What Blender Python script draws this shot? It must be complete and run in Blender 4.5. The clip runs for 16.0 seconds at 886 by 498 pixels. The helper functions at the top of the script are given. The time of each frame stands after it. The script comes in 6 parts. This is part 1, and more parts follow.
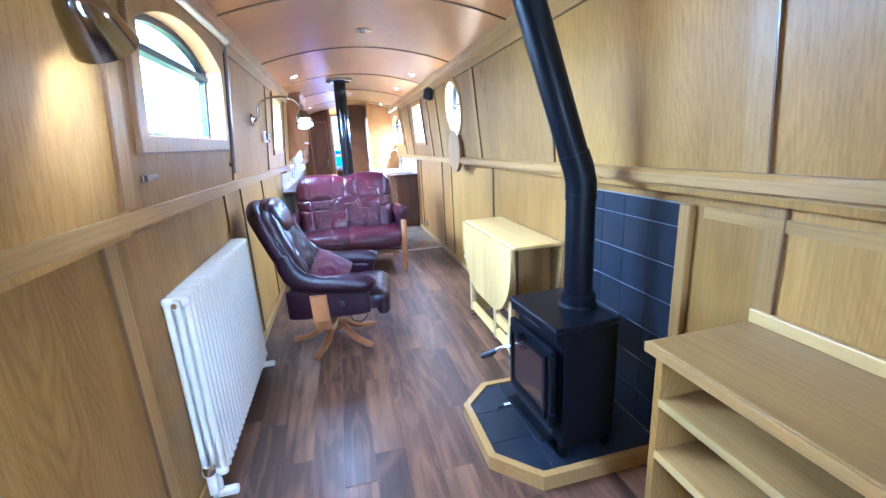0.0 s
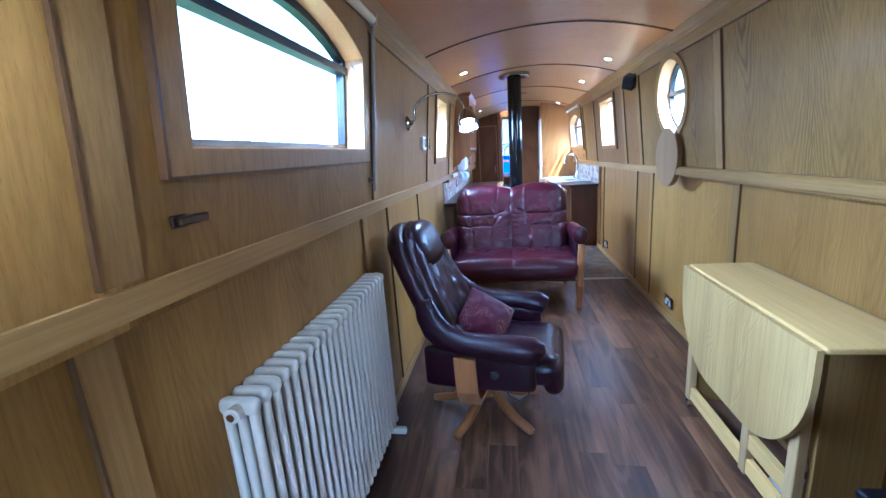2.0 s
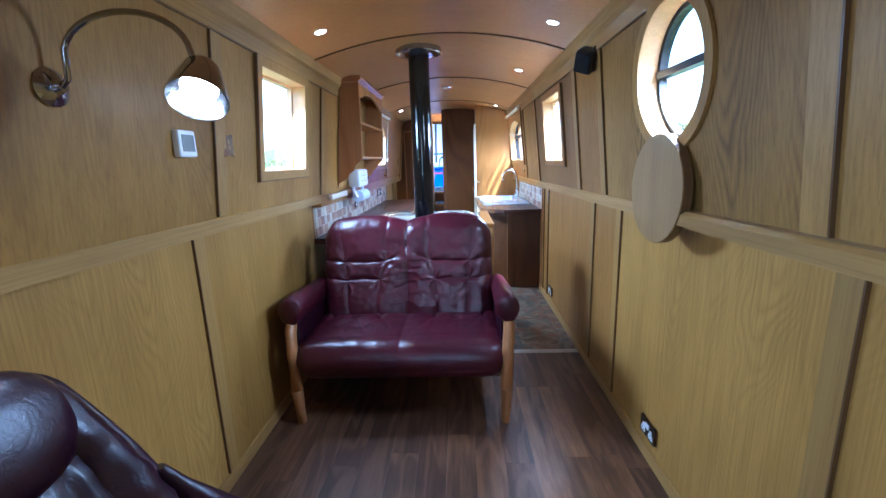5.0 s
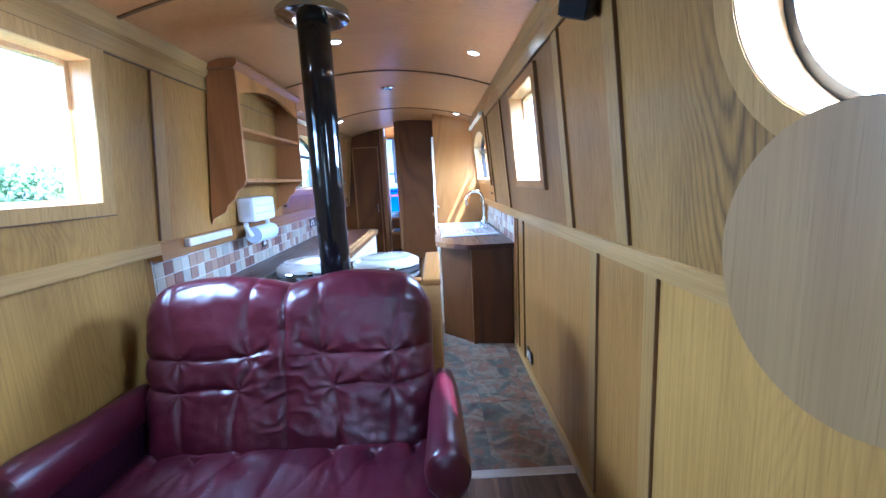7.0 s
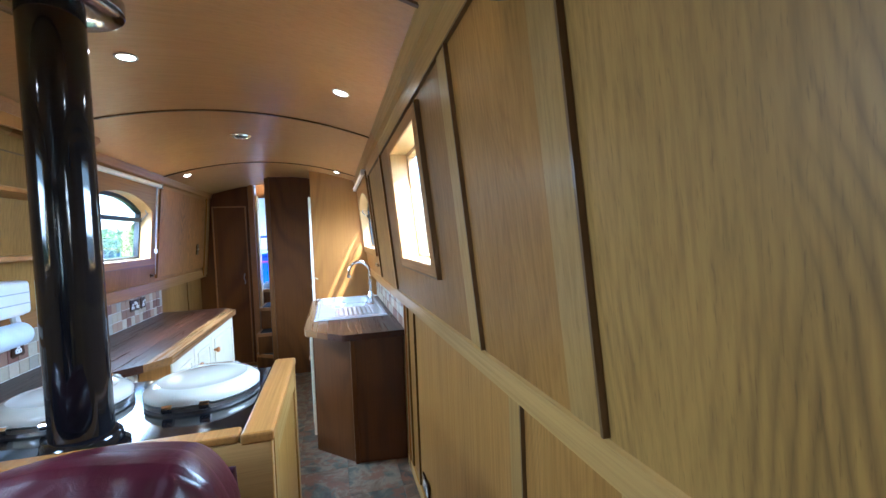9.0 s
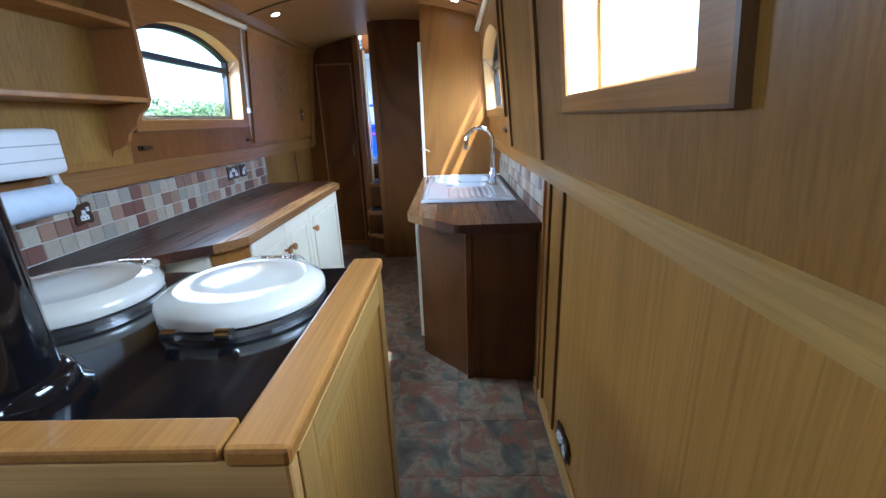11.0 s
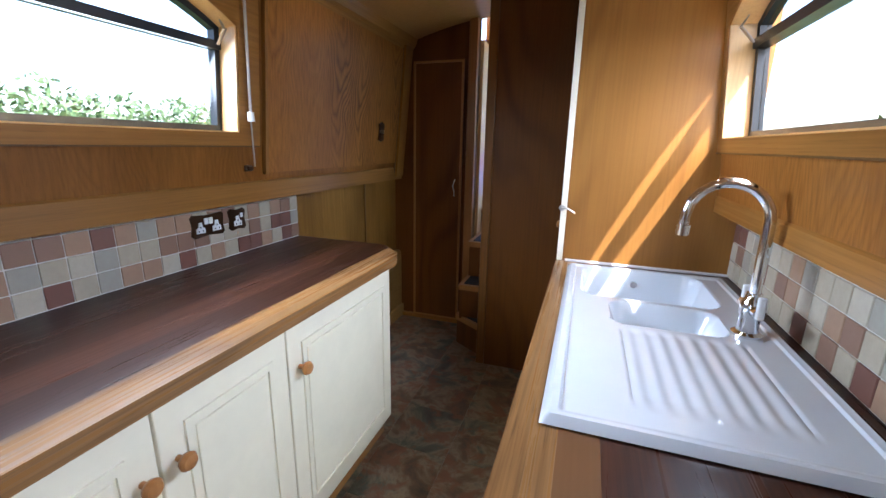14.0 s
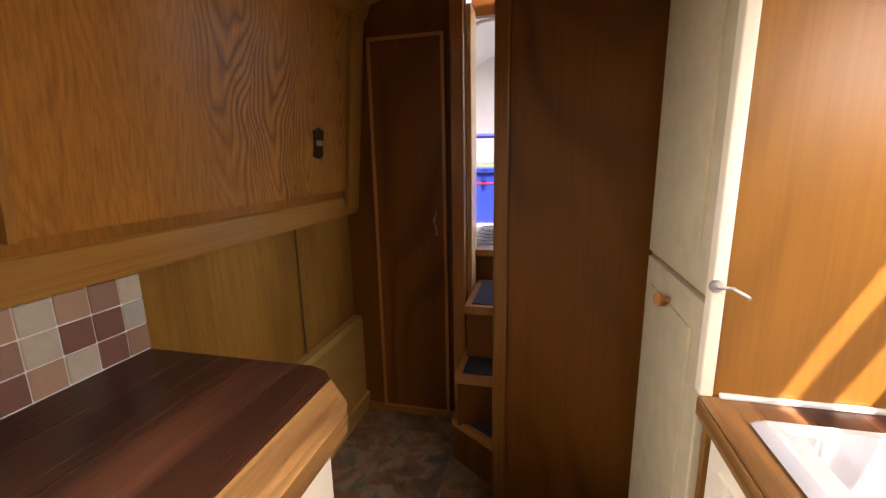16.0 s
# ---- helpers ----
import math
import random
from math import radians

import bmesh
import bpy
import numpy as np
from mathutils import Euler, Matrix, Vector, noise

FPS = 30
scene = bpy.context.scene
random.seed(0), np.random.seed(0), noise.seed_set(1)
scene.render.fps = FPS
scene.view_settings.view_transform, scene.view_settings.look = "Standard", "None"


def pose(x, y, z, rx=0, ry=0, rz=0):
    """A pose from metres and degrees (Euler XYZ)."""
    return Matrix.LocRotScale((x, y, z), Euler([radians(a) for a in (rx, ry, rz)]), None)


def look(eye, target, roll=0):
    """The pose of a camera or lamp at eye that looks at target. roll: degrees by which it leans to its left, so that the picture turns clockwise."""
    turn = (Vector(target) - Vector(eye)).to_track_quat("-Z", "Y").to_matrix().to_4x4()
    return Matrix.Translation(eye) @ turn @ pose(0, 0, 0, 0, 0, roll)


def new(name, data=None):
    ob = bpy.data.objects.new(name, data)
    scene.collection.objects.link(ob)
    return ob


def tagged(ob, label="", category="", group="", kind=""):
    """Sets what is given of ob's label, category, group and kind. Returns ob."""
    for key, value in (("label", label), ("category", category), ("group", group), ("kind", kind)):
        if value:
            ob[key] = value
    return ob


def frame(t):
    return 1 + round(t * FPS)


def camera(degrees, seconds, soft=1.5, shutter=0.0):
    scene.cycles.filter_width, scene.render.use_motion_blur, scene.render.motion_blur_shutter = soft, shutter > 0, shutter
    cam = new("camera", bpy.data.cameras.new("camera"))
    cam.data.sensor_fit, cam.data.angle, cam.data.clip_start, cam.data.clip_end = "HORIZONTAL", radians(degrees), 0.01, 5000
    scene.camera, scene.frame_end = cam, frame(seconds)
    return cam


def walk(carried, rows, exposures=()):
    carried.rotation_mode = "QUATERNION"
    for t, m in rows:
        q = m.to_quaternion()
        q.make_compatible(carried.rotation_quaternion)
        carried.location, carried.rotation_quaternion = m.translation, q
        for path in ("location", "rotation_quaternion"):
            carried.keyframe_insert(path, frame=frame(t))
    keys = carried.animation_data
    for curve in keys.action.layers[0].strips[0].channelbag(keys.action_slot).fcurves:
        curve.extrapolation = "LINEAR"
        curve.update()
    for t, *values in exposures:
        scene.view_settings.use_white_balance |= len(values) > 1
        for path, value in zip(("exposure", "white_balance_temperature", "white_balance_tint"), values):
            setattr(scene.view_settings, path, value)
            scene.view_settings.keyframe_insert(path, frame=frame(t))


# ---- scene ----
cam = camera(94.1, 16.0)
PATH = [
    (0, (-0.279, 0.408, 1.357), (0.165, 2.291, 0.849), -3.2),
    (0.5, (-0.254, 0.603, 1.366), (-0.243, 2.53, 0.83), -2.6),
    (1, (-0.286, 0.817, 1.356), (-0.393, 2.737, 0.809), -3.2),
    (1.5, (-0.318, 1.011, 1.354), (-0.486, 2.928, 0.809), -3.4),
    (2, (-0.279, 1.238, 1.376), (-0.593, 3.162, 0.933), -4.1),
    (2.5, (-0.225, 1.452, 1.391), (-0.475, 3.394, 0.982), -2.6),
    (3, (-0.229, 1.695, 1.408), (-0.295, 3.655, 1.019), -4.3),
    (3.5, (-0.179, 1.934, 1.374), (-0.174, 3.886, 0.939), -4.2),
    (3.7, (-0.14, 2.048, 1.383), (-0.176, 4.005, 0.974), -2.9),
    (5.8, (0.192, 3.22, 1.37), (0.101, 5.173, 0.948), -1.9),
    (6, (0.209, 3.34, 1.352), (0.139, 5.296, 0.942), -1.7),
    (6.5, (0.231, 3.6, 1.362), (0.25, 5.553, 0.933), -2.9),
    (7, (0.331, 3.832, 1.382), (0.354, 5.804, 1.049), -2.8),
    (7.5, (0.415, 4.012, 1.452), (0.703, 5.991, 1.403), 1.1),
    (8, (0.433, 4.176, 1.505), (1.015, 6.074, 1.746), -0.3),
    (8.5, (0.438, 4.298, 1.488), (1.112, 6.172, 1.674), -0.2),
    (9, (0.515, 4.462, 1.455), (1.033, 6.392, 1.382), -2.3),
    (9.5, (0.542, 4.622, 1.378), (0.709, 6.563, 0.923), -1.5),
    (11.8, (0.548, 5.698, 1.311), (0.437, 7.599, 0.699), -0.8),
    (12, (0.559, 5.816, 1.316), (0.438, 7.715, 0.703), 0.4),
    (12.5, (0.587, 6.095, 1.323), (0.426, 8.024, 0.82), 1.0),
    (13, (0.551, 6.351, 1.307), (0.278, 8.259, 0.777), 1.9),
    (13.5, (0.463, 6.63, 1.308), (0.097, 8.526, 0.789), 1.2),
    (14, (0.399, 6.887, 1.322), (-0.226, 8.722, 0.833), 1.1),
    (14.5, (0.268, 7.1, 1.32), (-0.485, 8.897, 0.867), -1.1),
    (15, (0.113, 7.329, 1.324), (-0.469, 9.19, 0.882), -3.1),
    (15.5, (0.051, 7.579, 1.33), (-0.413, 9.482, 0.924), -1.4),
    (16, (0.009, 7.805, 1.312), (-0.455, 9.706, 0.902), -1.1),
]
EXPOSURES = [
    (0.0, 5.4, 4100, 10), (1.0, 5.1, 4150, 10), (1.5, 4.7, 4100, 10), (2.0, 4.3, 4000, 10), (2.5, 3.5, 4050, 9), (3.5, 2.85, 4500, 10), (6.0, 4.4, 4200, 9), (6.5, 4.25, 4200, 10), (7.0, 4.1, 4150, 10), (7.5, 4.0, 4300, 6),
    (8.0, 3.45, 4250, 3), (8.5, 3.5, 4350, 2), (9.0, 3.6, 4650, 4), (9.5, 3.45, 4500, 3), (12.0, 2.95, 5250, 10), (13.5, 3.0, 5500, 12), (14.0, 2.85, 5600, 13), (15.0, 2.68, 6200, 13), (15.5, 2.75, 7200, 20), (16.0, 2.95, 8300, 28),
]
walk(cam, [(t, look(eye, target, roll)) for t, eye, target, roll in PATH], EXPOSURES)

# ---- sky, sun ----
SUN_WAY = Vector((-0.76, 1.23, -1.55)).normalized()
world = bpy.data.worlds.new("world")
scene.world = world
world.use_nodes = True
wn = world.node_tree.nodes
sky = wn.new("ShaderNodeTexSky")
sky.sky_type, sky.sun_disc = "NISHITA", False
sky.sun_elevation = math.asin(-SUN_WAY.z)
sky.sun_rotation = math.atan2(-SUN_WAY.x, -SUN_WAY.y)
sky.dust_density = 3.0
wn["Background"].inputs[1].default_value = 0.15
world.node_tree.links.new(sky.outputs[0], wn["Background"].inputs[0])
sun = new("sun", bpy.data.lights.new("sun", "SUN"))
sun.data.energy, sun.data.angle, sun.data.color = 2.0, radians(0.6), (1.0, 0.95, 0.88)
sun.matrix_world = look((6, -8, 14), Vector((6, -8, 14)) + SUN_WAY)


def sky_lamp(y0, z0, y1, z1, x, turn, watts):
    """The bright sky seen in a window's opening."""
    lamp = new("sky_in_window", bpy.data.lights.new("sky_in_window", "AREA"))
    lamp.data.shape, lamp.data.size, lamp.data.size_y = "RECTANGLE", y1 - y0, (z1 - z0) * 0.7
    lamp.data.energy, lamp.data.color, lamp.data.spread = watts, (0.86, 0.94, 1.0), radians(140)
    lamp.matrix_world = pose(x, (y0 + y1) / 2, (z0 + z1) / 2, 44, 0, turn)
    return lamp


WINDOW_WATTS = 0.12
sky_lamp(1.97, 1.46, 2.92, 1.84, -0.965, -90, 15 * WINDOW_WATTS)
sky_lamp(4.83, 1.38, 5.35, 1.82, -0.975, -90, 15 * WINDOW_WATTS)
sky_lamp(5.80, 1.40, 6.32, 1.80, 0.94, 90, 16 * WINDOW_WATTS)
sky_lamp(4.08, 1.46, 4.44, 1.82, 0.93, 90, 13 * WINDOW_WATTS)
sky_lamp(7.25, 1.40, 8.12, 1.78, -0.97, -90, 31 * WINDOW_WATTS)
sky_lamp(7.62, 1.40, 8.36, 1.78, 0.94, 90, 14 * WINDOW_WATTS)
# area lamp added in the assumed bow door to light the near end
bow_fill = sky_lamp(0, 0.79, 0.56, 1.76, -0.02, 180, 2.5 * WINDOW_WATTS)
bow_fill.matrix_world = pose(-0.02, -0.78, 1.275, 90, 0, 0)


# ---- materials ----
class Nodes:
    """A short way to write a node material."""

    def __init__(self, name, rough=0.5, metal=0.0, coat=0.0, spec=0.5):
        self.mat = bpy.data.materials.new(name)
        self.mat.use_nodes = True
        self.t = self.mat.node_tree
        self.b = self.t.nodes["Principled BSDF"]
        self.b.inputs["Roughness"].default_value = rough
        self.b.inputs["Metallic"].default_value = metal
        self.b.inputs["Coat Weight"].default_value = coat
        self.b.inputs["Coat Roughness"].default_value = 0.18
        self.b.inputs["Specular IOR Level"].default_value = spec

    def add(self, kind, **values):
        n = self.t.nodes.new(kind)
        for k, v in values.items():
            if k == "op":
                n.operation = v
            elif k == "blend":
                n.data_type, n.blend_type = "RGBA", v
            else:
                n.inputs[k.replace("_", " ")].default_value = v
        return n

    def link(self, a, b):
        self.t.links.new(a, b)

    def coords(self, scale, shift=True):
        c = self.t.nodes.new("ShaderNodeTexCoord")
        m = self.t.nodes.new("ShaderNodeMapping")
        m.inputs["Scale"].default_value = scale
        self.link(c.outputs["Object"], m.inputs["Vector"])
        if shift:
            o = self.t.nodes.new("ShaderNodeObjectInfo")
            k = self.add("ShaderNodeMath", op="MULTIPLY")
            k.inputs[1].default_value = 37.0
            self.link(o.outputs["Random"], k.inputs[0])
            self.link(k.outputs[0], m.inputs["Location"])
        return m.outputs["Vector"]

    def noise(self, vec, scale=1.0, detail=4.0, rough=0.55, distort=0.0):
        n = self.add("ShaderNodeTexNoise", Scale=scale, Detail=detail, Roughness=rough, Distortion=distort)
        self.link(vec, n.inputs["Vector"])
        return n.outputs["Fac"]

    def math(self, op, a, b=0.0):
        n = self.add("ShaderNodeMath", op=op)
        for i, v in enumerate((a, b)):
            if isinstance(v, (int, float)):
                n.inputs[i].default_value = v
            else:
                self.link(v, n.inputs[i])
        return n.outputs[0]

    def ramp(self, fac, stops):
        n = self.t.nodes.new("ShaderNodeValToRGB")
        el = n.color_ramp.elements
        while len(el) < len(stops):
            el.new(0.5)
        for e, (p, c) in zip(el, stops):
            e.position, e.color = p, (*c, 1)
        self.link(fac, n.inputs[0])
        return n.outputs[0]

    def mix(self, fac, a, b, blend="MIX"):
        n = self.t.nodes.new("ShaderNodeMix")
        n.data_type, n.blend_type = "RGBA", blend
        for sock, v in ((n.inputs[0], fac), (n.inputs[6], a), (n.inputs[7], b)):
            if isinstance(v, (int, float)):
                sock.default_value = v
            elif isinstance(v, tuple):
                sock.default_value = (*v, 1)
            else:
                self.link(v, sock)
        return n.outputs[2]

    def color(self, c):
        if isinstance(c, tuple):
            self.b.inputs["Base Color"].default_value = (*c, 1)
        else:
            self.link(c, self.b.inputs["Base Color"])
        return self

    def rough(self, sock, lo, hi):
        m = self.add("ShaderNodeMapRange", To_Min=lo, To_Max=hi)
        self.link(sock, m.inputs[0])
        self.link(m.outputs[0], self.b.inputs["Roughness"])
        return self

    def bump(self, sock, strength=0.2, dist=0.002):
        n = self.add("ShaderNodeBump", Strength=strength, Distance=dist)
        self.link(sock, n.inputs["Height"])
        self.link(n.outputs[0], self.b.inputs["Normal"])
        return self

    def random(self):
        return self.t.nodes.new("ShaderNodeObjectInfo").outputs["Random"]


def wood(name, dark, light, axis="z", rough=0.32, coat=0.25, rings=9.0, vary=0.25, big=1.0, strong=0.55, fine=1.0, spec=0.3):
    """Varnished wood: pores, fine streaks and broad cathedral figure along one axis."""
    m = Nodes(name, rough, coat=coat, spec=spec)
    long = {"x": 0, "y": 1, "z": 2}[axis]
    def vec(across, along):
        v = [across] * 3
        v[long] = along
        return m.coords(tuple(v))
    figure = m.noise(vec(2.3 * big, 0.5 * big), 1.0, 1.6, 0.4, 0.25)
    rings_f = m.math("SINE", m.math("MULTIPLY", figure, rings * 6.28))
    rings_f = m.math("MULTIPLY_ADD", rings_f, 0.5)
    m.t.nodes[-1].inputs[2].default_value = 0.5
    rings_f = m.math("POWER", rings_f, 2.2)
    streak = m.noise(vec(120.0, 1.8), 1.0, 3.0, 0.55)
    pores = m.noise(vec(420.0, 9.0), 1.0, 2.0, 0.5)
    where = m.ramp(m.noise(vec(1.9, 0.8), 1.0, 1.0), [(0.40, (0.12,) * 3), (0.62, (1, 1, 1))])
    rings_f = m.math("MULTIPLY", rings_f, where)
    broad = m.noise(vec(1.3, 0.6), 1.0, 2.0)
    base = m.mix(m.math("MULTIPLY", rings_f, strong), light, dark)
    base = m.mix(m.ramp(streak, [(0.40, (0, 0, 0)), (0.72, (0.42 * fine,) * 3)]), base, dark)
    tone = m.ramp(m.math("ADD", m.math("MULTIPLY", broad, 0.6), m.math("MULTIPLY", m.random(), 0.4)), [(0.2, (1 - vary,) * 3), (0.75, (1 + vary * 0.4,) * 3)])
    base = m.mix(1.0, base, tone, "MULTIPLY")
    base = m.mix(m.ramp(pores, [(0.60, (0, 0, 0)), (0.74, (0.32 * fine,) * 3)]), base, tuple(c * 0.45 for c in dark))
    m.color(base)
    m.rough(streak, rough - 0.08 * fine, rough + 0.14 * fine)
    m.bump(m.math("ADD", streak, m.math("MULTIPLY", pores, 0.5)), 0.12 * fine, 0.001)
    return m.mat


def veneer(name, dark, light, strong=0.7, rough=0.34, coat=0.15, leaf=0.11, vary=0.2, spec=0.22, wave=0.34, drift_by=9.0):
    """Crown-cut oak veneer: leaves side by side, each with nested arches, and upright pores."""
    m = Nodes(name, rough, coat=coat * 0.5, spec=spec)
    xyz = m.t.nodes.new("ShaderNodeSeparateXYZ")
    m.link(m.coords((1, 1, 1)), xyz.inputs[0])
    wob = m.noise(m.coords((1.2, 1.2, 1.7)), 1.0, 2.0, 0.5)
    across = m.math("ADD", m.math("ADD", xyz.outputs[0], xyz.outputs[1]), m.math("MULTIPLY", wob, wave))
    u = m.math("PINGPONG", across, leaf)
    arch_f = m.math("MULTIPLY", m.math("POWER", m.math("ADD", u, 0.004), 1.7), 370.0)
    up = m.math("MULTIPLY", xyz.outputs[2], 17.0)
    jag = m.math("MULTIPLY", m.noise(m.coords((34, 34, 5)), 1.0, 3.0, 0.6), 1.5)
    drift = m.math("MULTIPLY", m.noise(m.coords((5, 5, 1.1)), 1.0, 2.0, 0.5), drift_by)
    f = m.math("ADD", m.math("SUBTRACT", up, arch_f), m.math("ADD", jag, drift))
    saw = m.math("POWER", m.math("PINGPONG", f, 1.0), 1.8)
    where = m.ramp(m.noise(m.coords((2.6, 2.6, 0.9)), 1.0, 2.0), [(0.42, (0.10,) * 3), (0.64, (1, 1, 1))])
    rings_f = m.math("MULTIPLY", m.math("MULTIPLY", saw, where), strong)
    streak = m.noise(m.coords((130, 130, 2.2)), 1.0, 3.0, 0.55)
    pores = m.noise(m.coords((420, 420, 9)), 1.0, 2.0, 0.5)
    broad = m.noise(m.coords((3.2, 3.2, 0.9)), 1.0, 3.0, 0.6)
    base = m.mix(rings_f, light, dark)
    base = m.mix(m.ramp(streak, [(0.40, (0, 0, 0)), (0.72, (0.36,) * 3)]), base, dark)
    tone = m.ramp(m.math("ADD", m.math("MULTIPLY", broad, 0.7), m.math("MULTIPLY", m.random(), 0.3)), [(0.25, (1 - vary, 1 - vary * 1.1, 1 - vary * 1.3)), (0.7, (1.06, 1.06, 1.06))])
    base = m.mix(1.0, base, tone, "MULTIPLY")
    base = m.mix(m.ramp(pores, [(0.60, (0, 0, 0)), (0.74, (0.3,) * 3)]), base, tuple(c * 0.45 for c in dark))
    m.color(base)
    m.rough(streak, rough - 0.06, rough + 0.14)
    m.bump(m.math("ADD", streak, m.math("MULTIPLY", pores, 0.5)), 0.12, 0.001)
    return m.mat


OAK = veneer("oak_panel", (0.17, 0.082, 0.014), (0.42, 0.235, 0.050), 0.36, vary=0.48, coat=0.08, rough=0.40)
# OAK_MID and WARM oaks: same wood, galley light and white balance put in colour
OAK_MID = veneer("oak_panel_half_dim", (0.12, 0.053, 0.0082), (0.345, 0.172, 0.033), 0.22, vary=0.48, coat=0.08, rough=0.40)
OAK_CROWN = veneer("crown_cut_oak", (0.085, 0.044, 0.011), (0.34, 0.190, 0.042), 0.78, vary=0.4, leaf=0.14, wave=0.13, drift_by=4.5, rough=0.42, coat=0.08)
OAK_WARM = veneer("oak_panel_dim", (0.11, 0.037, 0.0052), (0.31, 0.125, 0.0215), 0.36, vary=0.48)
OAK_FIGURED = veneer("figured_oak_dim", (0.074, 0.023, 0.0038), (0.325, 0.130, 0.023), 0.9, vary=0.3)
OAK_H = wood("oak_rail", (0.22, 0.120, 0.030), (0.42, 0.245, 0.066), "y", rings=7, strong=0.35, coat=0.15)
OAK_H_WARM = wood("oak_rail_dim", (0.16, 0.066, 0.012), (0.33, 0.150, 0.031), "y", rings=7, strong=0.35, coat=0.15)
OAK_X = wood("oak_cross", (0.27, 0.142, 0.040), (0.45, 0.255, 0.080), "x", rings=5, strong=0.35, coat=0.15)
OAK_V = wood("oak_stile", (0.17, 0.088, 0.020), (0.36, 0.207, 0.052), "z", rings=6, strong=0.3, coat=0.04, rough=0.4)
OAK_V_WARM = wood("oak_stile_dim", (0.14, 0.056, 0.010), (0.30, 0.134, 0.026), "z", rings=6, strong=0.3, coat=0.15)
OAK_PALE = wood("pale_oak_reveal", (0.52, 0.31, 0.13), (0.70, 0.46, 0.21), "z", rings=4, strong=0.3)
BEAD = wood("dark_bead", (0.08, 0.040, 0.013), (0.14, 0.07, 0.024), "z", rings=3)
CEIL = wood("ceiling_ply", (0.40, 0.200, 0.064), (0.51, 0.268, 0.090), "x", rough=0.36, coat=0.12, rings=2.5, vary=0.12, strong=0.22)
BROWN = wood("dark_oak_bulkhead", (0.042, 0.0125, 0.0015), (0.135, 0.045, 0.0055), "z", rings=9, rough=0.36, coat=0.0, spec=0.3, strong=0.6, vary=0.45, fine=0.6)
HONEY = wood("orange_oak_panel", (0.15, 0.055, 0.010), (0.37, 0.165, 0.036), "z", rings=9, strong=0.55, rough=0.32, coat=0.05, fine=0.45, vary=0.5)
BEECH = wood("beech_table", (0.40, 0.222, 0.055), (0.72, 0.485, 0.150), "y", rings=4, rough=0.38, coat=0.08, vary=0.6, strong=0.4, big=2.2, fine=0.7)
TABLE_LEAF = veneer("worn_beech_leaf", (0.36, 0.20, 0.055), (0.72, 0.50, 0.175), 0.35, vary=0.45, rough=0.38, coat=0.1, leaf=0.3, wave=0.9, drift_by=6.0)
BEECH_V = wood("beech_frame", (0.44, 0.28, 0.10), (0.62, 0.43, 0.18), "z", rings=3, rough=0.42, coat=0.05, vary=0.2, strong=0.3)
TEAK = wood("chair_wood", (0.26, 0.105, 0.030), (0.42, 0.19, 0.060), "z", rings=5)
# BROWN made darker, so its colour holds the low light at the sink
SHADED_BROWN = wood("shaded_end_panel", (0.030, 0.009, 0.0011), (0.098, 0.032, 0.0042), "z", rings=9, rough=0.36, coat=0.0, spec=0.3, strong=0.6, vary=0.45, fine=0.6)
WALNUT = wood("walnut_worktop", (0.016, 0.0052, 0.0032), (0.076, 0.026, 0.013), "y", rings=7, rough=0.27, coat=0.05, big=1.0, fine=1.5, vary=0.5)
EDGE = wood("worktop_light_stave", (0.075, 0.028, 0.009), (0.36, 0.180, 0.062), "y", rings=11, rough=0.25, coat=0.1, fine=1.5, vary=0.45, strong=0.7)


def plank_material():
    m = Nodes("walnut_floor", 0.32, coat=0.06)
    v1 = m.coords((4.5, 0.7, 1))
    v2 = m.coords((42, 1.3, 1))
    v3 = m.coords((9, 1.6, 1))
    r = m.random()
    tone = m.ramp(r, [(0.0, (0.088, 0.042, 0.024)), (0.35, (0.145, 0.068, 0.034)), (0.7, (0.215, 0.102, 0.045)), (1.0, (0.30, 0.150, 0.064))])
    figure = m.math("SINE", m.math("MULTIPLY", m.noise(v1, 1.0, 3.0, 0.5, 0.5), 42.0))
    streak = m.noise(v2, 1.0, 5.0, 0.6)
    blotch = m.noise(v3, 1.0, 4.0, 0.6)
    c = m.mix(m.ramp(blotch, [(0.36, (0.0, 0, 0)), (0.62, (0.78, 0.78, 0.78))]), tone, (0.034, 0.018, 0.012))
    c = m.mix(m.ramp(streak, [(0.4, (0, 0, 0)), (0.7, (0.6, 0.6, 0.6))]), c, (0.032, 0.015, 0.010))
    c = m.mix(m.math("MULTIPLY", m.math("MAXIMUM", figure, 0.0), 0.28), c, (0.27, 0.14, 0.07))
    m.color(c)
    m.rough(streak, 0.28, 0.46)
    m.bump(streak, 0.1, 0.001)
    return m.mat


